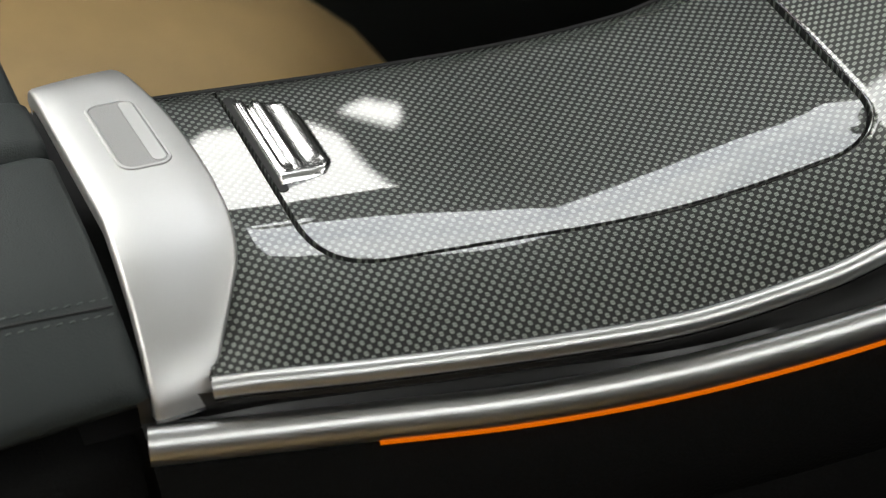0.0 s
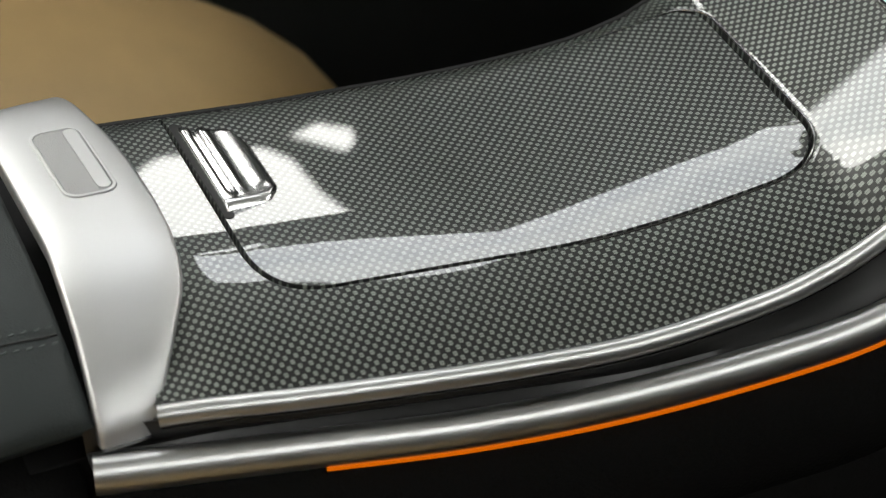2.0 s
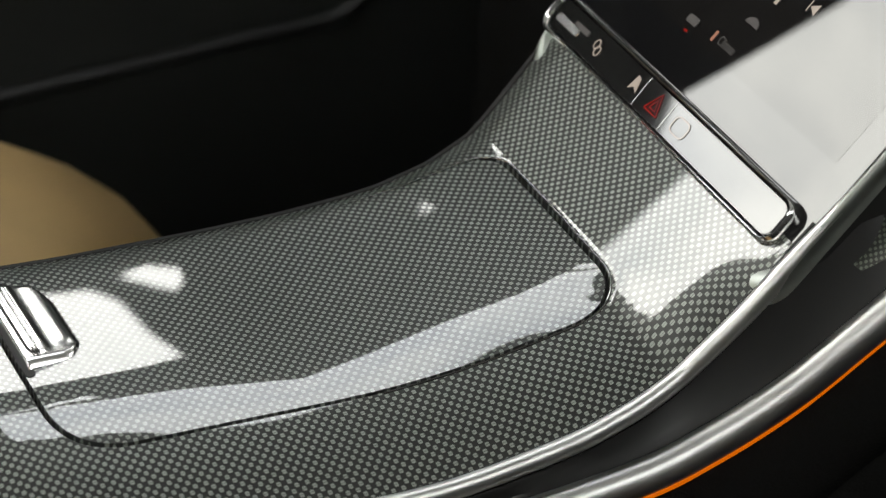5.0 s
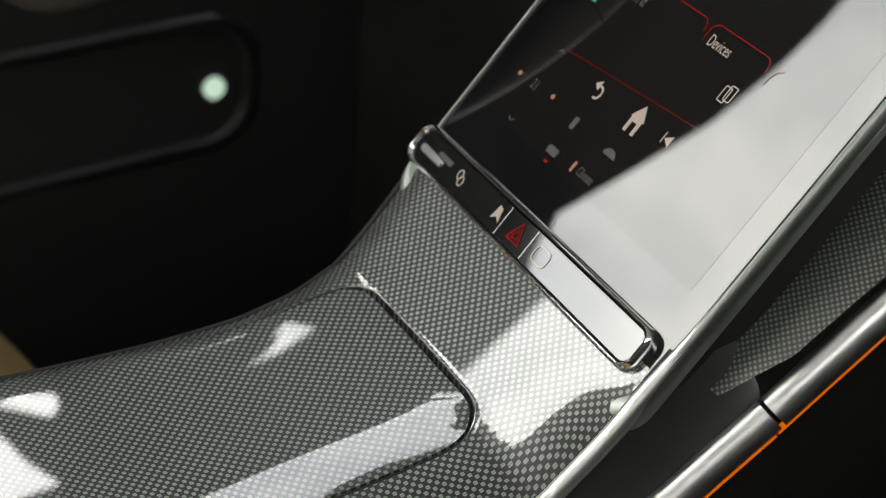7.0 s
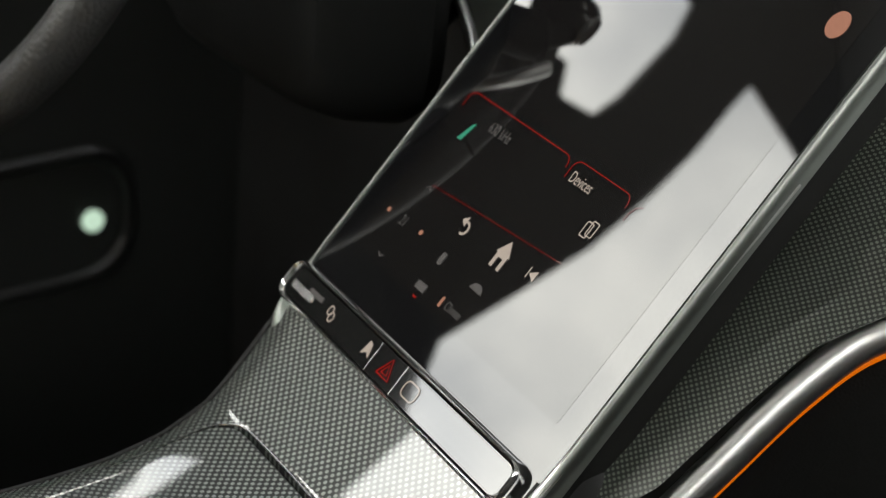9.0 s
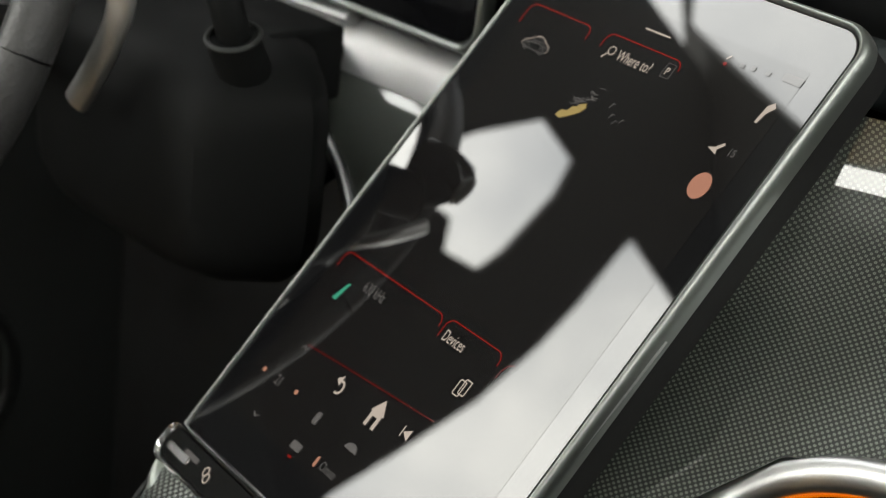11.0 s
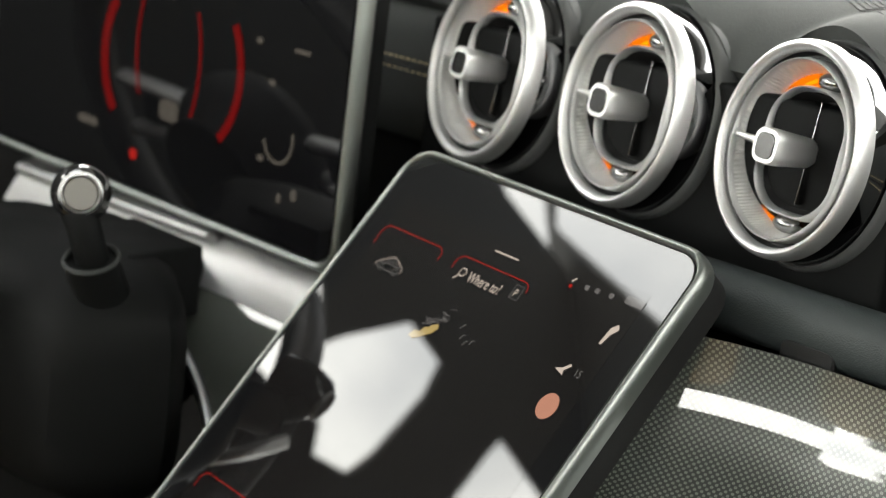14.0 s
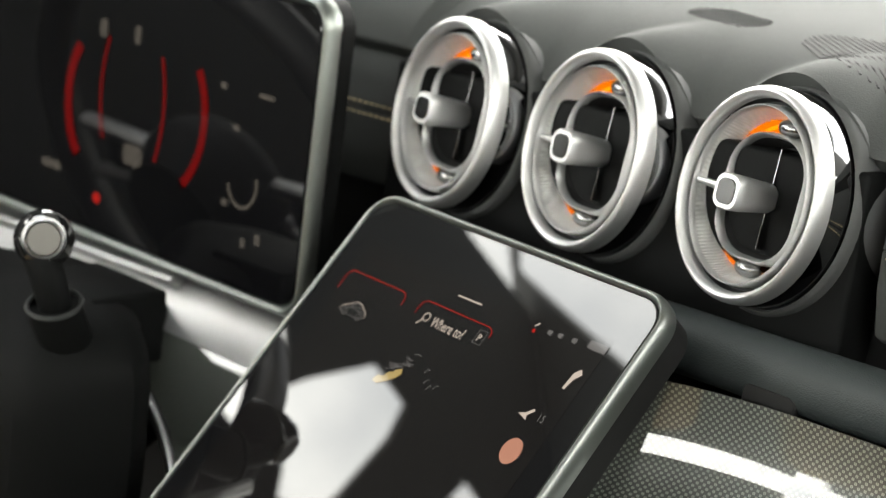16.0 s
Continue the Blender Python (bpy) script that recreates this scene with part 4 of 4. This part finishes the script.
for x0, x1 in ((-0.62, -0.0885), (0.2420, 0.75)):
    rows = [[Vector((x, y, z)) for x in (x0, x0 + 0.004, (x0 + x1) / 2, x1)] for y, z in ((0.7070, 0.416), (0.6970, 0.410), (0.6930, 0.395), (0.6925, 0.3798), (0.6945, 0.3790), (0.6925, 0.3782), (0.6940, 0.36), (0.7010, 0.335), (0.7100, 0.33))]
    piece = part("stitched_pad", grid(rows), DASH_SKIN, dash, "grained pad with beige seam", sharp=70)
    bm = bmesh.new()
    xa, xb = (x0, -0.0900) if x0 < 0 else (0.2435, 0.40)
    xa = max(xa, -0.30)
    for z in (0.3835, 0.3765):
        for k in range(int((xb - xa) / 0.0052)):
            m = Matrix.Translation((xa + 0.0026 + 0.0052 * k, 0.6918, z - 0.001)) @ Matrix.Diagonal((0.0021, 0.0006, 0.0008, 1))
            bmesh.ops.create_icosphere(bm, subdivisions=1, radius=1.0, matrix=m)
    tagged(link("seam_stitching", bm, THREAD_BEIGE, piece, "two rows of beige stitches"), kind="stuff")
# slotted demister outlet and loudspeaker grille on the dash top
for count, cx, cy, d, half, name in ((13, 0.160, 0.750, Vector((0.785, -0.62, 0)), 0.052, "demister_slat"), (9, 0.062, 0.784, Vector((0.95, -0.30, 0)), 0.028, "grille_slat")):
    for k in range(count):
        c = Vector((cx, cy, 0)) + Vector((-d.y, d.x, 0)) * 0.0038 * k
        reach = half * math.sqrt(1 - ((k - (count - 1) / 2) / (count * 0.62)) ** 2)
        path = [c + d * reach * q for q in (-1.0, -0.6, -0.2, 0.2, 0.6, 1.0)]
        for p in path:
            p.z = skin_height(p.x, p.y - skin_front(p.x)) + 0.0001
        part(name, sweep(path, disc_section(0.0007, 8, 0.0005)), SHROUD, dash)
# satin ledge under the outlets
ledge = [Vector((x, 0.664 - 0.02 * (x - 0.13), 0.3125 + 0.01 * (x - 0.13))) for x in [0.10 + 0.02 * k for k in range(33)]]
part("ledge", sweep(ledge, [(0.018 * math.cos(a) * 1.0, 0.0165 * math.copysign(abs(math.sin(a)) ** 0.7, math.sin(a))) for a in [2 * math.pi * k / 28 for k in range(28)]]), LEATHER, dash, "smooth dark ledge under the outlets")
part("ledge_tab", slab(rounded(0.030, 0.012, 0.004, 5), 0.0, 0.004, 0.001, lambda u, v, h: Vector((0.222 + u, 0.648 - h, 0.303 + v))), BLACK, dash, "small dark tab under the ledge")


def sheet(a, b, bow, across, mat, name, parent, label, n=48):
    """A curved panel between two edges, hollow by bow."""
    ca, cb = spline(a, n), spline(b, n)
    rows, uvs = [], []
    for k in range(across + 1):
        t = k / across
        rows.append([ca[i].lerp(cb[i], t) + Vector(bow) * math.sin(math.pi * t) for i in range(n + 1)])
    e1 = Vector((0.95, 0.22, -0.20)).normalized()
    e2 = Vector((0.25, -0.70, 0.66)).cross(e1).normalized()
    for row in rows:
        uvs.append([(p.dot(e1), p.dot(e2)) for p in row])
    return part(name, grid(rows, uvs=uvs), mat, parent, label, sharp=80)


# the passenger's trim is hollow, with one profile (y, z) along its whole length
HOLLOW = spline([(y, z, 0) for y, z in ((0.41, 0.062), (0.434, 0.086), (0.47, 0.118), (0.503, 0.146), (0.538, 0.170), (0.562, 0.190), (0.590, 0.2125))], 80)
while HOLLOW[-1].y < 0.303:
    steep = smooth_value(HOLLOW[-1].y, (0.2125, 0.245, 0.258, 0.268, 0.280, 0.292, 0.303), (0.85, 1.30, 2.20, 3.00, 4.50, 9.0, 20.0))
    HOLLOW.append(HOLLOW[-1] + Vector((0.0006 / steep, 0.0006, 0)))
rows, uvs, run = [], [], 0.0
for i, p in enumerate(HOLLOW):
    run += (p - HOLLOW[max(i - 1, 0)]).length
    end = smooth_value(p.x, (0.41, 0.434, 0.47, 0.503, 0.538, 0.550, 0.556, 0.562, 0.566), (0.170, 0.187, 0.195, 0.204, 0.226, 0.26, 0.285, 0.42, 0.75))
    first = 0.10 + 0.052 * min(1.0, max(0.0, (p.y - 0.17) / 0.06))
    across = [first + (end - first) * k / 110 for k in range(111)]
    rows.append([Vector((x, p.x - 2.8 * max(0.0, 0.25 - x) ** 2 * min(1.0, max(0.0, (p.y - 0.062) / 0.17)) ** 2, p.y)) for x in across])
    uvs.append([(v.x + 0.1 * run, run) for v in rows[-1]])
part("weave_trim", grid(rows, uvs=uvs), WEAVE_DASH, dash, "curved dark weave trim panel", sharp=80)
sheet([(p.x, p.y, p.z - 0.004) for p in RAIL_DASH[::8]], [(p.x + 0.03, p.y - 0.01, p.z - 0.30) for p in RAIL_DASH[::8]], (0.01, -0.02, 0), 8, LEATHER_DARK, "knee_panel", dash, "black grained panel under the rail")
# driver's side: the same hollow weave trim, the ledge over it and the end of its rail
DRIVER_HOLLOW = spline([(y, z, 0) for y, z in ((0.52, 0.140), (0.545, 0.158), (0.570, 0.177), (0.592, 0.198), (0.607, 0.216), (0.614, 0.2245))], 36)
rows, uvs, run = [], [], 0.0
for i, p in enumerate(DRIVER_HOLLOW):
    run += (p - DRIVER_HOLLOW[max(i - 1, 0)]).length
    start = smooth_value(p.y, (0.140, 0.160, 0.170, 0.181, 0.190, 0.196, 0.205), (-0.081, -0.093, -0.111, -0.130, -0.157, -0.175, -0.42))
    rows.append([Vector((start + (-0.05 - start) * k / 40, p.x, p.y)) for k in range(41)])
    uvs.append([(v.x + 0.1 * run, run) for v in rows[-1]])
part("weave_trim_driver", grid(rows, uvs=uvs), WEAVE_DASH, dash, "dark weave trim beside the steering column", sharp=80)
sheet([(-0.42, 0.612, 0.2235), (-0.29, 0.612, 0.2235), (-0.17, 0.612, 0.2235), (-0.05, 0.612, 0.2235)], [(-0.42, 0.655, 0.264), (-0.29, 0.655, 0.264), (-0.17, 0.655, 0.265), (-0.05, 0.655, 0.266)], (0, -0.004, 0.004), 14, ALU_BAR, "driver_panel", dash, "satin silver panel under the instrument display")
ledge = [Vector((-0.42 + 0.02 * k, 0.630, 0.2455 + 0.0006 * k)) for k in range(12)]
part("driver_ledge", sweep(ledge, [(0.010 * math.cos(a), 0.0050 * math.sin(a)) for a in [2 * math.pi * k / 20 for k in range(20)]]), ALU_BAR, dash, "satin silver ledge under the instrument display")
part("driver_rail", sweep(spline([(-0.172, 0.583, 0.1955), (-0.156, 0.578, 0.1900), (-0.129, 0.567, 0.1815), (-0.110, 0.559, 0.1710), (-0.092, 0.546, 0.1610), (-0.083, 0.531, 0.1490), (-0.082, 0.515, 0.138)], 24), disc_section(0.0032, 12)), ALU, dash, "thin curved aluminium rail")
part("under_dash", box_bm((-0.62, 0.735, -0.45), (0.75, 0.80, 0.32)), BLACK, dash, "black underside of the dash")

# ---- round air outlets ----
def ellipse(a, b, n=56, cx=0.0, cy=0.0):
    return [(cx + a * math.cos(2 * math.pi * k / n), cy + b * math.sin(2 * math.pi * k / n)) for k in range(n)]


def round_vent():
    """Built round its own middle; it faces along +z, its upright is +y."""
    f = lambda u, v, h: Vector((u, v, h))
    vent = empty("air_outlet", "round satin-silver turbine air outlet with amber light", "air vent", "dashboard air outlets")
    part("outer_ring", hoop(ellipse(0.0480, 0.0555), ellipse(0.0420, 0.0493), -0.008, 0.0026, f, 8), VENT_RING, vent, "broad satin aluminium ring")
    rings = [[f(u, v, h) for u, v in ellipse(a, b)] for a, b, h in ((0.0470, 0.0545, -0.003), (0.0474, 0.0549, -0.007), (0.0480, 0.0555, -0.010), (0.0484, 0.0559, -0.024), (0.0484, 0.0559, -0.058))]
    part("barrel", grid(rings, True), BARREL, vent, "glossy black barrel")
    part("collar", grid([[f(u, v, h) for u, v in ellipse(a, b)] for a, b, h in ((0.0486, 0.0561, -0.034), (0.0488, 0.0564, -0.0218), (0.0495, 0.0573, -0.0210), (0.0510, 0.0589, -0.0222), (0.0517, 0.0597, -0.0245), (0.0520, 0.0600, -0.0300), (0.0520, 0.0600, -0.060))], True), COLLAR, vent, "smooth grey collar")
    part("shadow_gap", grid([[f(u, v, h) for u, v in ellipse(a, b)] for a, b, h in ((0.0421, 0.0494, -0.004), (0.0410, 0.0482, -0.010), (0.0385, 0.0457, -0.010))], True), GROOVE, vent)
    part("inner_ring", hoop(ellipse(0.0394, 0.0466), ellipse(0.0366, 0.0437), -0.012, 0.0006, f, 6), VENT_RING, vent, "thin inner aluminium ring")
    part("cup", grid([[f(u, v, h) for u, v in ellipse(a, b)] for a, b, h in ((0.0368, 0.0440, -0.003), (0.0352, 0.0423, -0.011), (0.0322, 0.0388, -0.020), (0.0270, 0.0330, -0.028))], True), VENT_CUP, vent, "textured silver cup")
    part("throat", loft([[f(u, v, h) for u, v in ellipse(0.030, 0.036)] for h in (-0.0275, -0.030)]), GROOVE, vent, "black throat")
    sq = lambda w, h, r, n=10: rounded(w, h, r, n, 0.0035, 0.0)
    part("square_frame", hoop(sq(0.0540, 0.0660, 0.0220), sq(0.0486, 0.0606, 0.0196), -0.016, -0.0050, f, 6), VENT_RING, vent, "rounded square aluminium frame")
    part("frame_sleeve", grid([[f(u, v, h) for u, v in sq(w, q, r)] for w, q, r, h in ((0.0477, 0.0597, 0.0191, -0.010), (0.0430, 0.0540, 0.0170, -0.027))], True), GROOVE, vent, "black sleeve")
    part("outer_sleeve", grid([[f(u, v, h) for u, v in sq(w, q, r)] for w, q, r, h in ((0.0538, 0.0658, 0.0219, -0.012), (0.0480, 0.0590, 0.0190, -0.028))], True), CHROME, vent, "polished sleeve")
    part("upright_vane", box_bm((0.0032, -0.026, -0.027), (0.0038, 0.026, -0.0125), 0.0002), SHADOW_CHROME, vent, "thin upright vane")
    k0, k1, k2 = ([(0.0000 + u, v) for u, v in rounded(w, h, r, 6)] for w, h, r in ((0.0140, 0.0150, 0.0050), (0.0150, 0.0162, 0.0052), (0.0168, 0.0180, 0.0056)))
    knob = part("knob", loft([[f(u, v, h) for u, v in o] for o, h in (([(u * 0.8, v * 0.8) for u, v in k0], -0.017), (k0, -0.0135), (k1, -0.004), (k2, 0.0085), (k2, 0.0135))] + [[f(u * 0.93, v * 0.93, 0.0148) for u, v in k2]]), VENT_RING, vent, "satin silver direction knob")
    part("knob_face", slab([(u * 0.72, v * 0.72) for u, v in k2], 0.0140, 0.0154, 0.0004), SHADOW_CHROME, knob, "dark glossy knob face")
    part("wing", loft([[Vector((x, v * s, -0.001 + u * s)) for u, v in rounded(0.009, 0.0040, 0.0015, 3)] for x, s in ((-0.0335, 0.7), (-0.020, 1.0), (-0.007, 1.0))]), ALU, vent, "silver side wing of the knob")
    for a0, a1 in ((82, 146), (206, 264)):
        # self-glowing patch stands in for the amber line's light on the cup
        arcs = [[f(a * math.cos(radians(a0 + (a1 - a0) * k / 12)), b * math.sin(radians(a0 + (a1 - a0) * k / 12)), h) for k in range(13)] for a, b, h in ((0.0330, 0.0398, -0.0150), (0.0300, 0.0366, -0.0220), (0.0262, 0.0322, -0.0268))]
        part("amber_spill", grid(arcs), AMBER_SPILL, vent, "glowing patch put in for amber light falling on the cup")
        part("amber_line", sweep([f(0.0305 * math.cos(radians(a0 + 14 + (a1 - a0) * k / 12)), 0.0372 * math.sin(radians(a0 + 14 + (a1 - a0) * k / 12)), -0.0195) for k in range(13)], disc_section(0.0010, 8), Vector((0, 0, 1))), AMBER_VENT, vent, "amber light line")
    for s in (1, -1):
        bm = bmesh.new()
        bmesh.ops.create_uvsphere(bm, u_segments=16, v_segments=8, radius=1.0, matrix=Matrix.Translation((0.0065 if s > 0 else 0.002, s * 0.0365, -0.013)) @ Matrix.Diagonal((0.0085, 0.0048, 0.006, 1)))
        part("pivot", bm, SHADOW_CHROME, vent, "silver pivot cap")
    return vent


def vent_pose(c):
    m = Matrix((AX, AZ, AN)).transposed().to_4x4()
    m.translation = Vector(c)
    return m


first = round_vent()
first.matrix_basis = vent_pose(VENTS[0])
for c in VENTS[1:]:
    copy_thing(first, vent_pose(c))

# ---- instrument display ----
def on_cluster(u, v, h):
    return Vector((u, 0.620 - h, v))


cluster = empty("instrument_display", "wide instrument display with red dials, lit", "display")
co = [(-0.2700 + u, 0.3540 + v) for u, v in rounded(0.382, 0.192, 0.018, 8)]
ci = [(-0.2700 + u, 0.3540 + v) for u, v in rounded(0.368, 0.178, 0.014, 8)]
part("cluster_glass", slab(ci, -0.003, 0.0, 0.0006, on_cluster), GLASS_BLACK, cluster, "black display glass")
part("cluster_frame", hoop(co, ci, -0.010, 0.0015, on_cluster, 6), BEZEL, cluster, "dark metal display frame")
part("cluster_housing", loft([[on_cluster(u, v, h) for u, v in co] for h in (-0.009, -0.020)]), SHROUD, cluster, "black display housing")
for cx, rx, a0, a1, mat, w, zc_ in ((-0.279, -0.042, -48, 40, RED_DIM, 0.0075, 0.352), (-0.262, -0.024, -40, 40, RED_DIM, 0.0026, 0.362), (-0.244, 0.024, -40, 40, RED_DIM, 0.0026, 0.358), (-0.222, 0.042, -52, 38, RED_DIM, 0.0060, 0.358)):
    stroke([(cx + rx * math.cos(radians(a)), zc_ + 0.052 * math.sin(radians(a))) for a in [a0 + (a1 - a0) * k / 20 for k in range(21)]], w, mat, "dial_arc", cluster, 0.0005, "glowing red dial arc", on_cluster)
for u, v, w, h, mat in ((-0.248, 0.324, 0.020, 0.014, GAUGE_UI), (-0.288, 0.400, 0.008, 0.012, GAUGE_UI), (-0.252, 0.401, 0.006, 0.012, GAUGE_UI), (-0.282, 0.288, 0.007, 0.007, RED_UI), (-0.122, 0.299, 0.005, 0.007, GAUGE_UI), (-0.135, 0.294, 0.004, 0.006, GAUGE_UI), (-0.335, 0.300, 0.022, 0.006, GAUGE_UI), (-0.126, 0.385, 0.014, 0.003, GAUGE_UI), (-0.150, 0.362, 0.006, 0.004, GAUGE_UI), (-0.155, 0.315, 0.006, 0.004, GAUGE_UI), (-0.165, 0.385, 0.006, 0.004, GAUGE_UI)):
    fan([(u + a, v + b) for a, b in rounded(w, h, min(w, h) * 0.35, 3)], mat, "gauge_mark", cluster, 0.0005, f=on_cluster)
stroke(ring_arc(-0.140, 0.330, 0.013, 0.015, -170, 20, 16), 0.0025, GAUGE_UI, "small_gauge", cluster, 0.0005, f=on_cluster)
part("cluster_foot", box_bm((-0.34, 0.630, 0.245), (-0.20, 0.69, 0.275), 0.004), BLACK, cluster, "black foot of the display")

# ---- steering column, stalk, wheel ----
column = empty("steering_column", "black steering column shroud", "steering column")
rows = []
for y, w, h in ((0.640, 0.010, 0.040), (0.600, 0.025, 0.056), (0.570, 0.050, 0.074), (0.548, 0.086, 0.074), (0.538, 0.104, 0.075), (0.520, 0.113, 0.075), (0.490, 0.104, 0.070), (0.470, 0.096, 0.060), (0.460, 0.085, 0.047)):
    rows.append([Vector((-0.212 + w * math.copysign(abs(math.cos(a)) ** 0.42, math.cos(a)), y, 0.191 + h * math.copysign(abs(math.sin(a)) ** 0.5, math.sin(a)))) for a in [2 * math.pi * k / 48 for k in range(48)]])
part("shroud", loft(rows), SHROUD, column, "black grained column shroud")
part("column_cover", box_bm((-0.215, 0.520, 0.222), (-0.1450, 0.575, 0.2665), 0.003), SHROUD, column, "square black upper cover of the column")
stalk = empty("column_stalk", "black gear selector stalk with a silver end button", "stalk")
part("stalk_arm", sweep(spline([(-0.131, 0.490, 0.258), (-0.129, 0.482, 0.277), (-0.132, 0.478, 0.292), (-0.138, 0.476, 0.302)], 14), disc_section(0.0095, 16)), SHROUD, stalk)
kd = (Vector((0.575, -0.05, 0.53)) - Vector((-0.137, 0.474, 0.309))).normalized()
kx = kd.cross(Vector((0, 0, 1))).normalized()
ky = kx.cross(kd)
tip = lambda u, v, h: Vector((-0.137, 0.474, 0.309)) - kx * 0.004 + kx * u + ky * v + kd * h
circle = ellipse(1, 1, 28)
part("stalk_knob", loft([[tip(u * r, v * r, h) for u, v in circle] for r, h in ((0.0120, -0.030), (0.0155, -0.020), (0.0165, -0.006), (0.0155, 0.002), (0.0120, 0.006))]), BLACK_GLOSS, stalk, "glossy black knob")
part("park_button", loft([[tip(u * r, v * r, h) for u, v in circle] for r, h in ((0.0094, 0.004), (0.0094, 0.0072), (0.0086, 0.0080))]), STALK_CAP, stalk, "satin grey end button")
part("button_rim", hoop([(u * 0.0108, v * 0.0108) for u, v in circle], [(u * 0.0094, v * 0.0094) for u, v in circle], 0.0045, 0.0085, tip, 6), ALU, stalk, "bright rim round the end button")
part("stalk_boot", sweep([Vector((-0.136, 0.505, 0.235)), Vector((-0.1285, 0.484, 0.268)), Vector((-0.128, 0.4825, 0.2725))], disc_section(0.0150, 20)), SHROUD, stalk, "black collar at the column")

sa = Vector((0.12, -0.30, 0.94)).normalized()
sb = sa.cross(Vector((1, 0, 0))).normalized()
sc = sa.cross(sb)
lip = [Vector((-0.128, 0.4822, 0.2735)) + (sb * math.cos(q) + sc * math.sin(q)) * 0.0148 for q in [2 * math.pi * k / 40 for k in range(41)]]
part("collar_lip", sweep(lip, disc_section(0.0015, 8), sa, ends=False), DOOR, stalk, "satin grey lip round the stalk's collar")

wheel = empty("steering_wheel", "black perforated leather steering wheel with silver spokes", "steering wheel")
WC, tilt = Vector((-0.414, 0.400, 0.250)), radians(24)
wf = lambda u, v, h: WC + Vector((u, v * math.sin(tilt) - h * math.cos(tilt), v * math.cos(tilt) + h * math.sin(tilt)))
circ = [wf(0.208 * math.cos(a), 0.208 * math.sin(a), 0) for a in [2 * math.pi * k / 72 for k in range(73)]]
PERF = material("perforated_black_leather", (0.022, 0.022, 0.022), 0.5, grain=0.1, stain=0.1, bump=1.0, bump_size=330, voronoi=True)
part("rim", sweep(circ, disc_section(0.015, 18, 0.017), Vector((0, -math.cos(tilt), math.sin(tilt))), ends=False), PERF, wheel, "perforated black leather rim")
part("hub", loft([[wf(u * r, v * r * 0.85, h) for u, v in ellipse(1, 1, 32)] for r, h in ((0.055, -0.05), (0.075, -0.02), (0.078, 0.0), (0.070, 0.014), (0.04, 0.020))]), BLACK, wheel, "black hub pad")
for s in (1, -1):
    for dv in (0.022, -0.020):
        part("spoke", sweep([wf(s * 0.070, dv * 0.8, 0.004), wf(s * 0.120, dv, 0.002), wf(s * 0.168, dv * 1.2, 0.0)], disc_section(0.010, 12, 0.007)), ALU, wheel, "satin silver spoke")
    part("switch_pod", slab([(s * 0.118 + a, b) for a, b in rounded(0.060, 0.030, 0.008, 5)], -0.002, 0.010, 0.002, wf), BLACK_GLOSS, wheel, "glossy black switch pod")
part("shift_paddle", sweep(spline([(-0.1711, 0.4400, 0.3047), (-0.1749, 0.4400, 0.2790), (-0.1861, 0.4400, 0.2570), (-0.1997, 0.4400, 0.2370), (-0.2168, 0.4400, 0.2153)], 20), disc_section(0.0085, 14, 0.0045), Vector((0.6, -0.7, 0.4)).normalized()), ALU, wheel, "curved silver shift paddle")

# ---- driver's seat and door ----
seat = empty("driver_seat", "tan leather driver's seat", "car seat")


def pillow(name, c, r, label, power=0.72, mat=TAN):
    bm = bmesh.new()
    bmesh.ops.create_uvsphere(bm, u_segments=48, v_segments=24, radius=1.0)
    for v in bm.verts:
        v.co = Vector([ci_ + ri * math.copysign(abs(q) ** power, q) for ci_, ri, q in zip(c, r, v.co)])
    return part(name, bm, mat, seat, label)


pillow("cushion", (-0.45, -0.11, -0.36), (0.235, 0.465, 0.215), "tan leather seat cushion", 0.86)
pillow("bolster", (-0.255, -0.14, -0.34), (0.060, 0.40, 0.170), "tan leather side bolster", 0.85)
pillow("backrest", (-0.45, -0.66, 0.02), (0.25, 0.11, 0.38), "tan leather backrest", 0.7)
part("seat_base", box_bm((-0.66, -0.5, -0.60), (-0.24, 0.18, -0.42), 0.02), BLACK, seat, "black seat base")
seat = empty("passenger_seat", "tan leather front passenger seat mirrored in the console rails", "car seat")
pillow("cushion", (0.53, -0.20, -0.36), (0.235, 0.46, 0.17), "tan leather seat cushion", 0.80)
pillow("backrest", (0.53, -0.80, 0.02), (0.25, 0.12, 0.40), "tan leather backrest", 0.7)
part("seat_base", box_bm((0.33, -0.5, -0.60), (0.73, 0.10, -0.42), 0.02), BLACK, seat, "black seat base")
door = empty("driver_door_trim", "black driver's door trim with a small lit lamp", "door trim")
dw = lambda u, v, h: Vector((-0.795 + h, u, v))
part("door_panel", slab(rounded(1.5, 0.98, 0.05, 5, 0.45, -0.06), 0.0, 0.03, 0.006, dw), DOOR, door, "black door panel")
part("door_pocket", hoop(rounded(0.46, 0.150, 0.06, 8, 0.48, -0.250), rounded(0.43, 0.120, 0.05, 8, 0.48, -0.250), 0.026, 0.040, dw, 6), RECESS, door, "glossy black pocket rim")
part("door_lamp", slab(ellipse(0.011, 0.011, 20, 0.661, -0.257), 0.028, 0.038, 0.003, dw), GREEN_LAMP, door, "small greenish-white lamp")
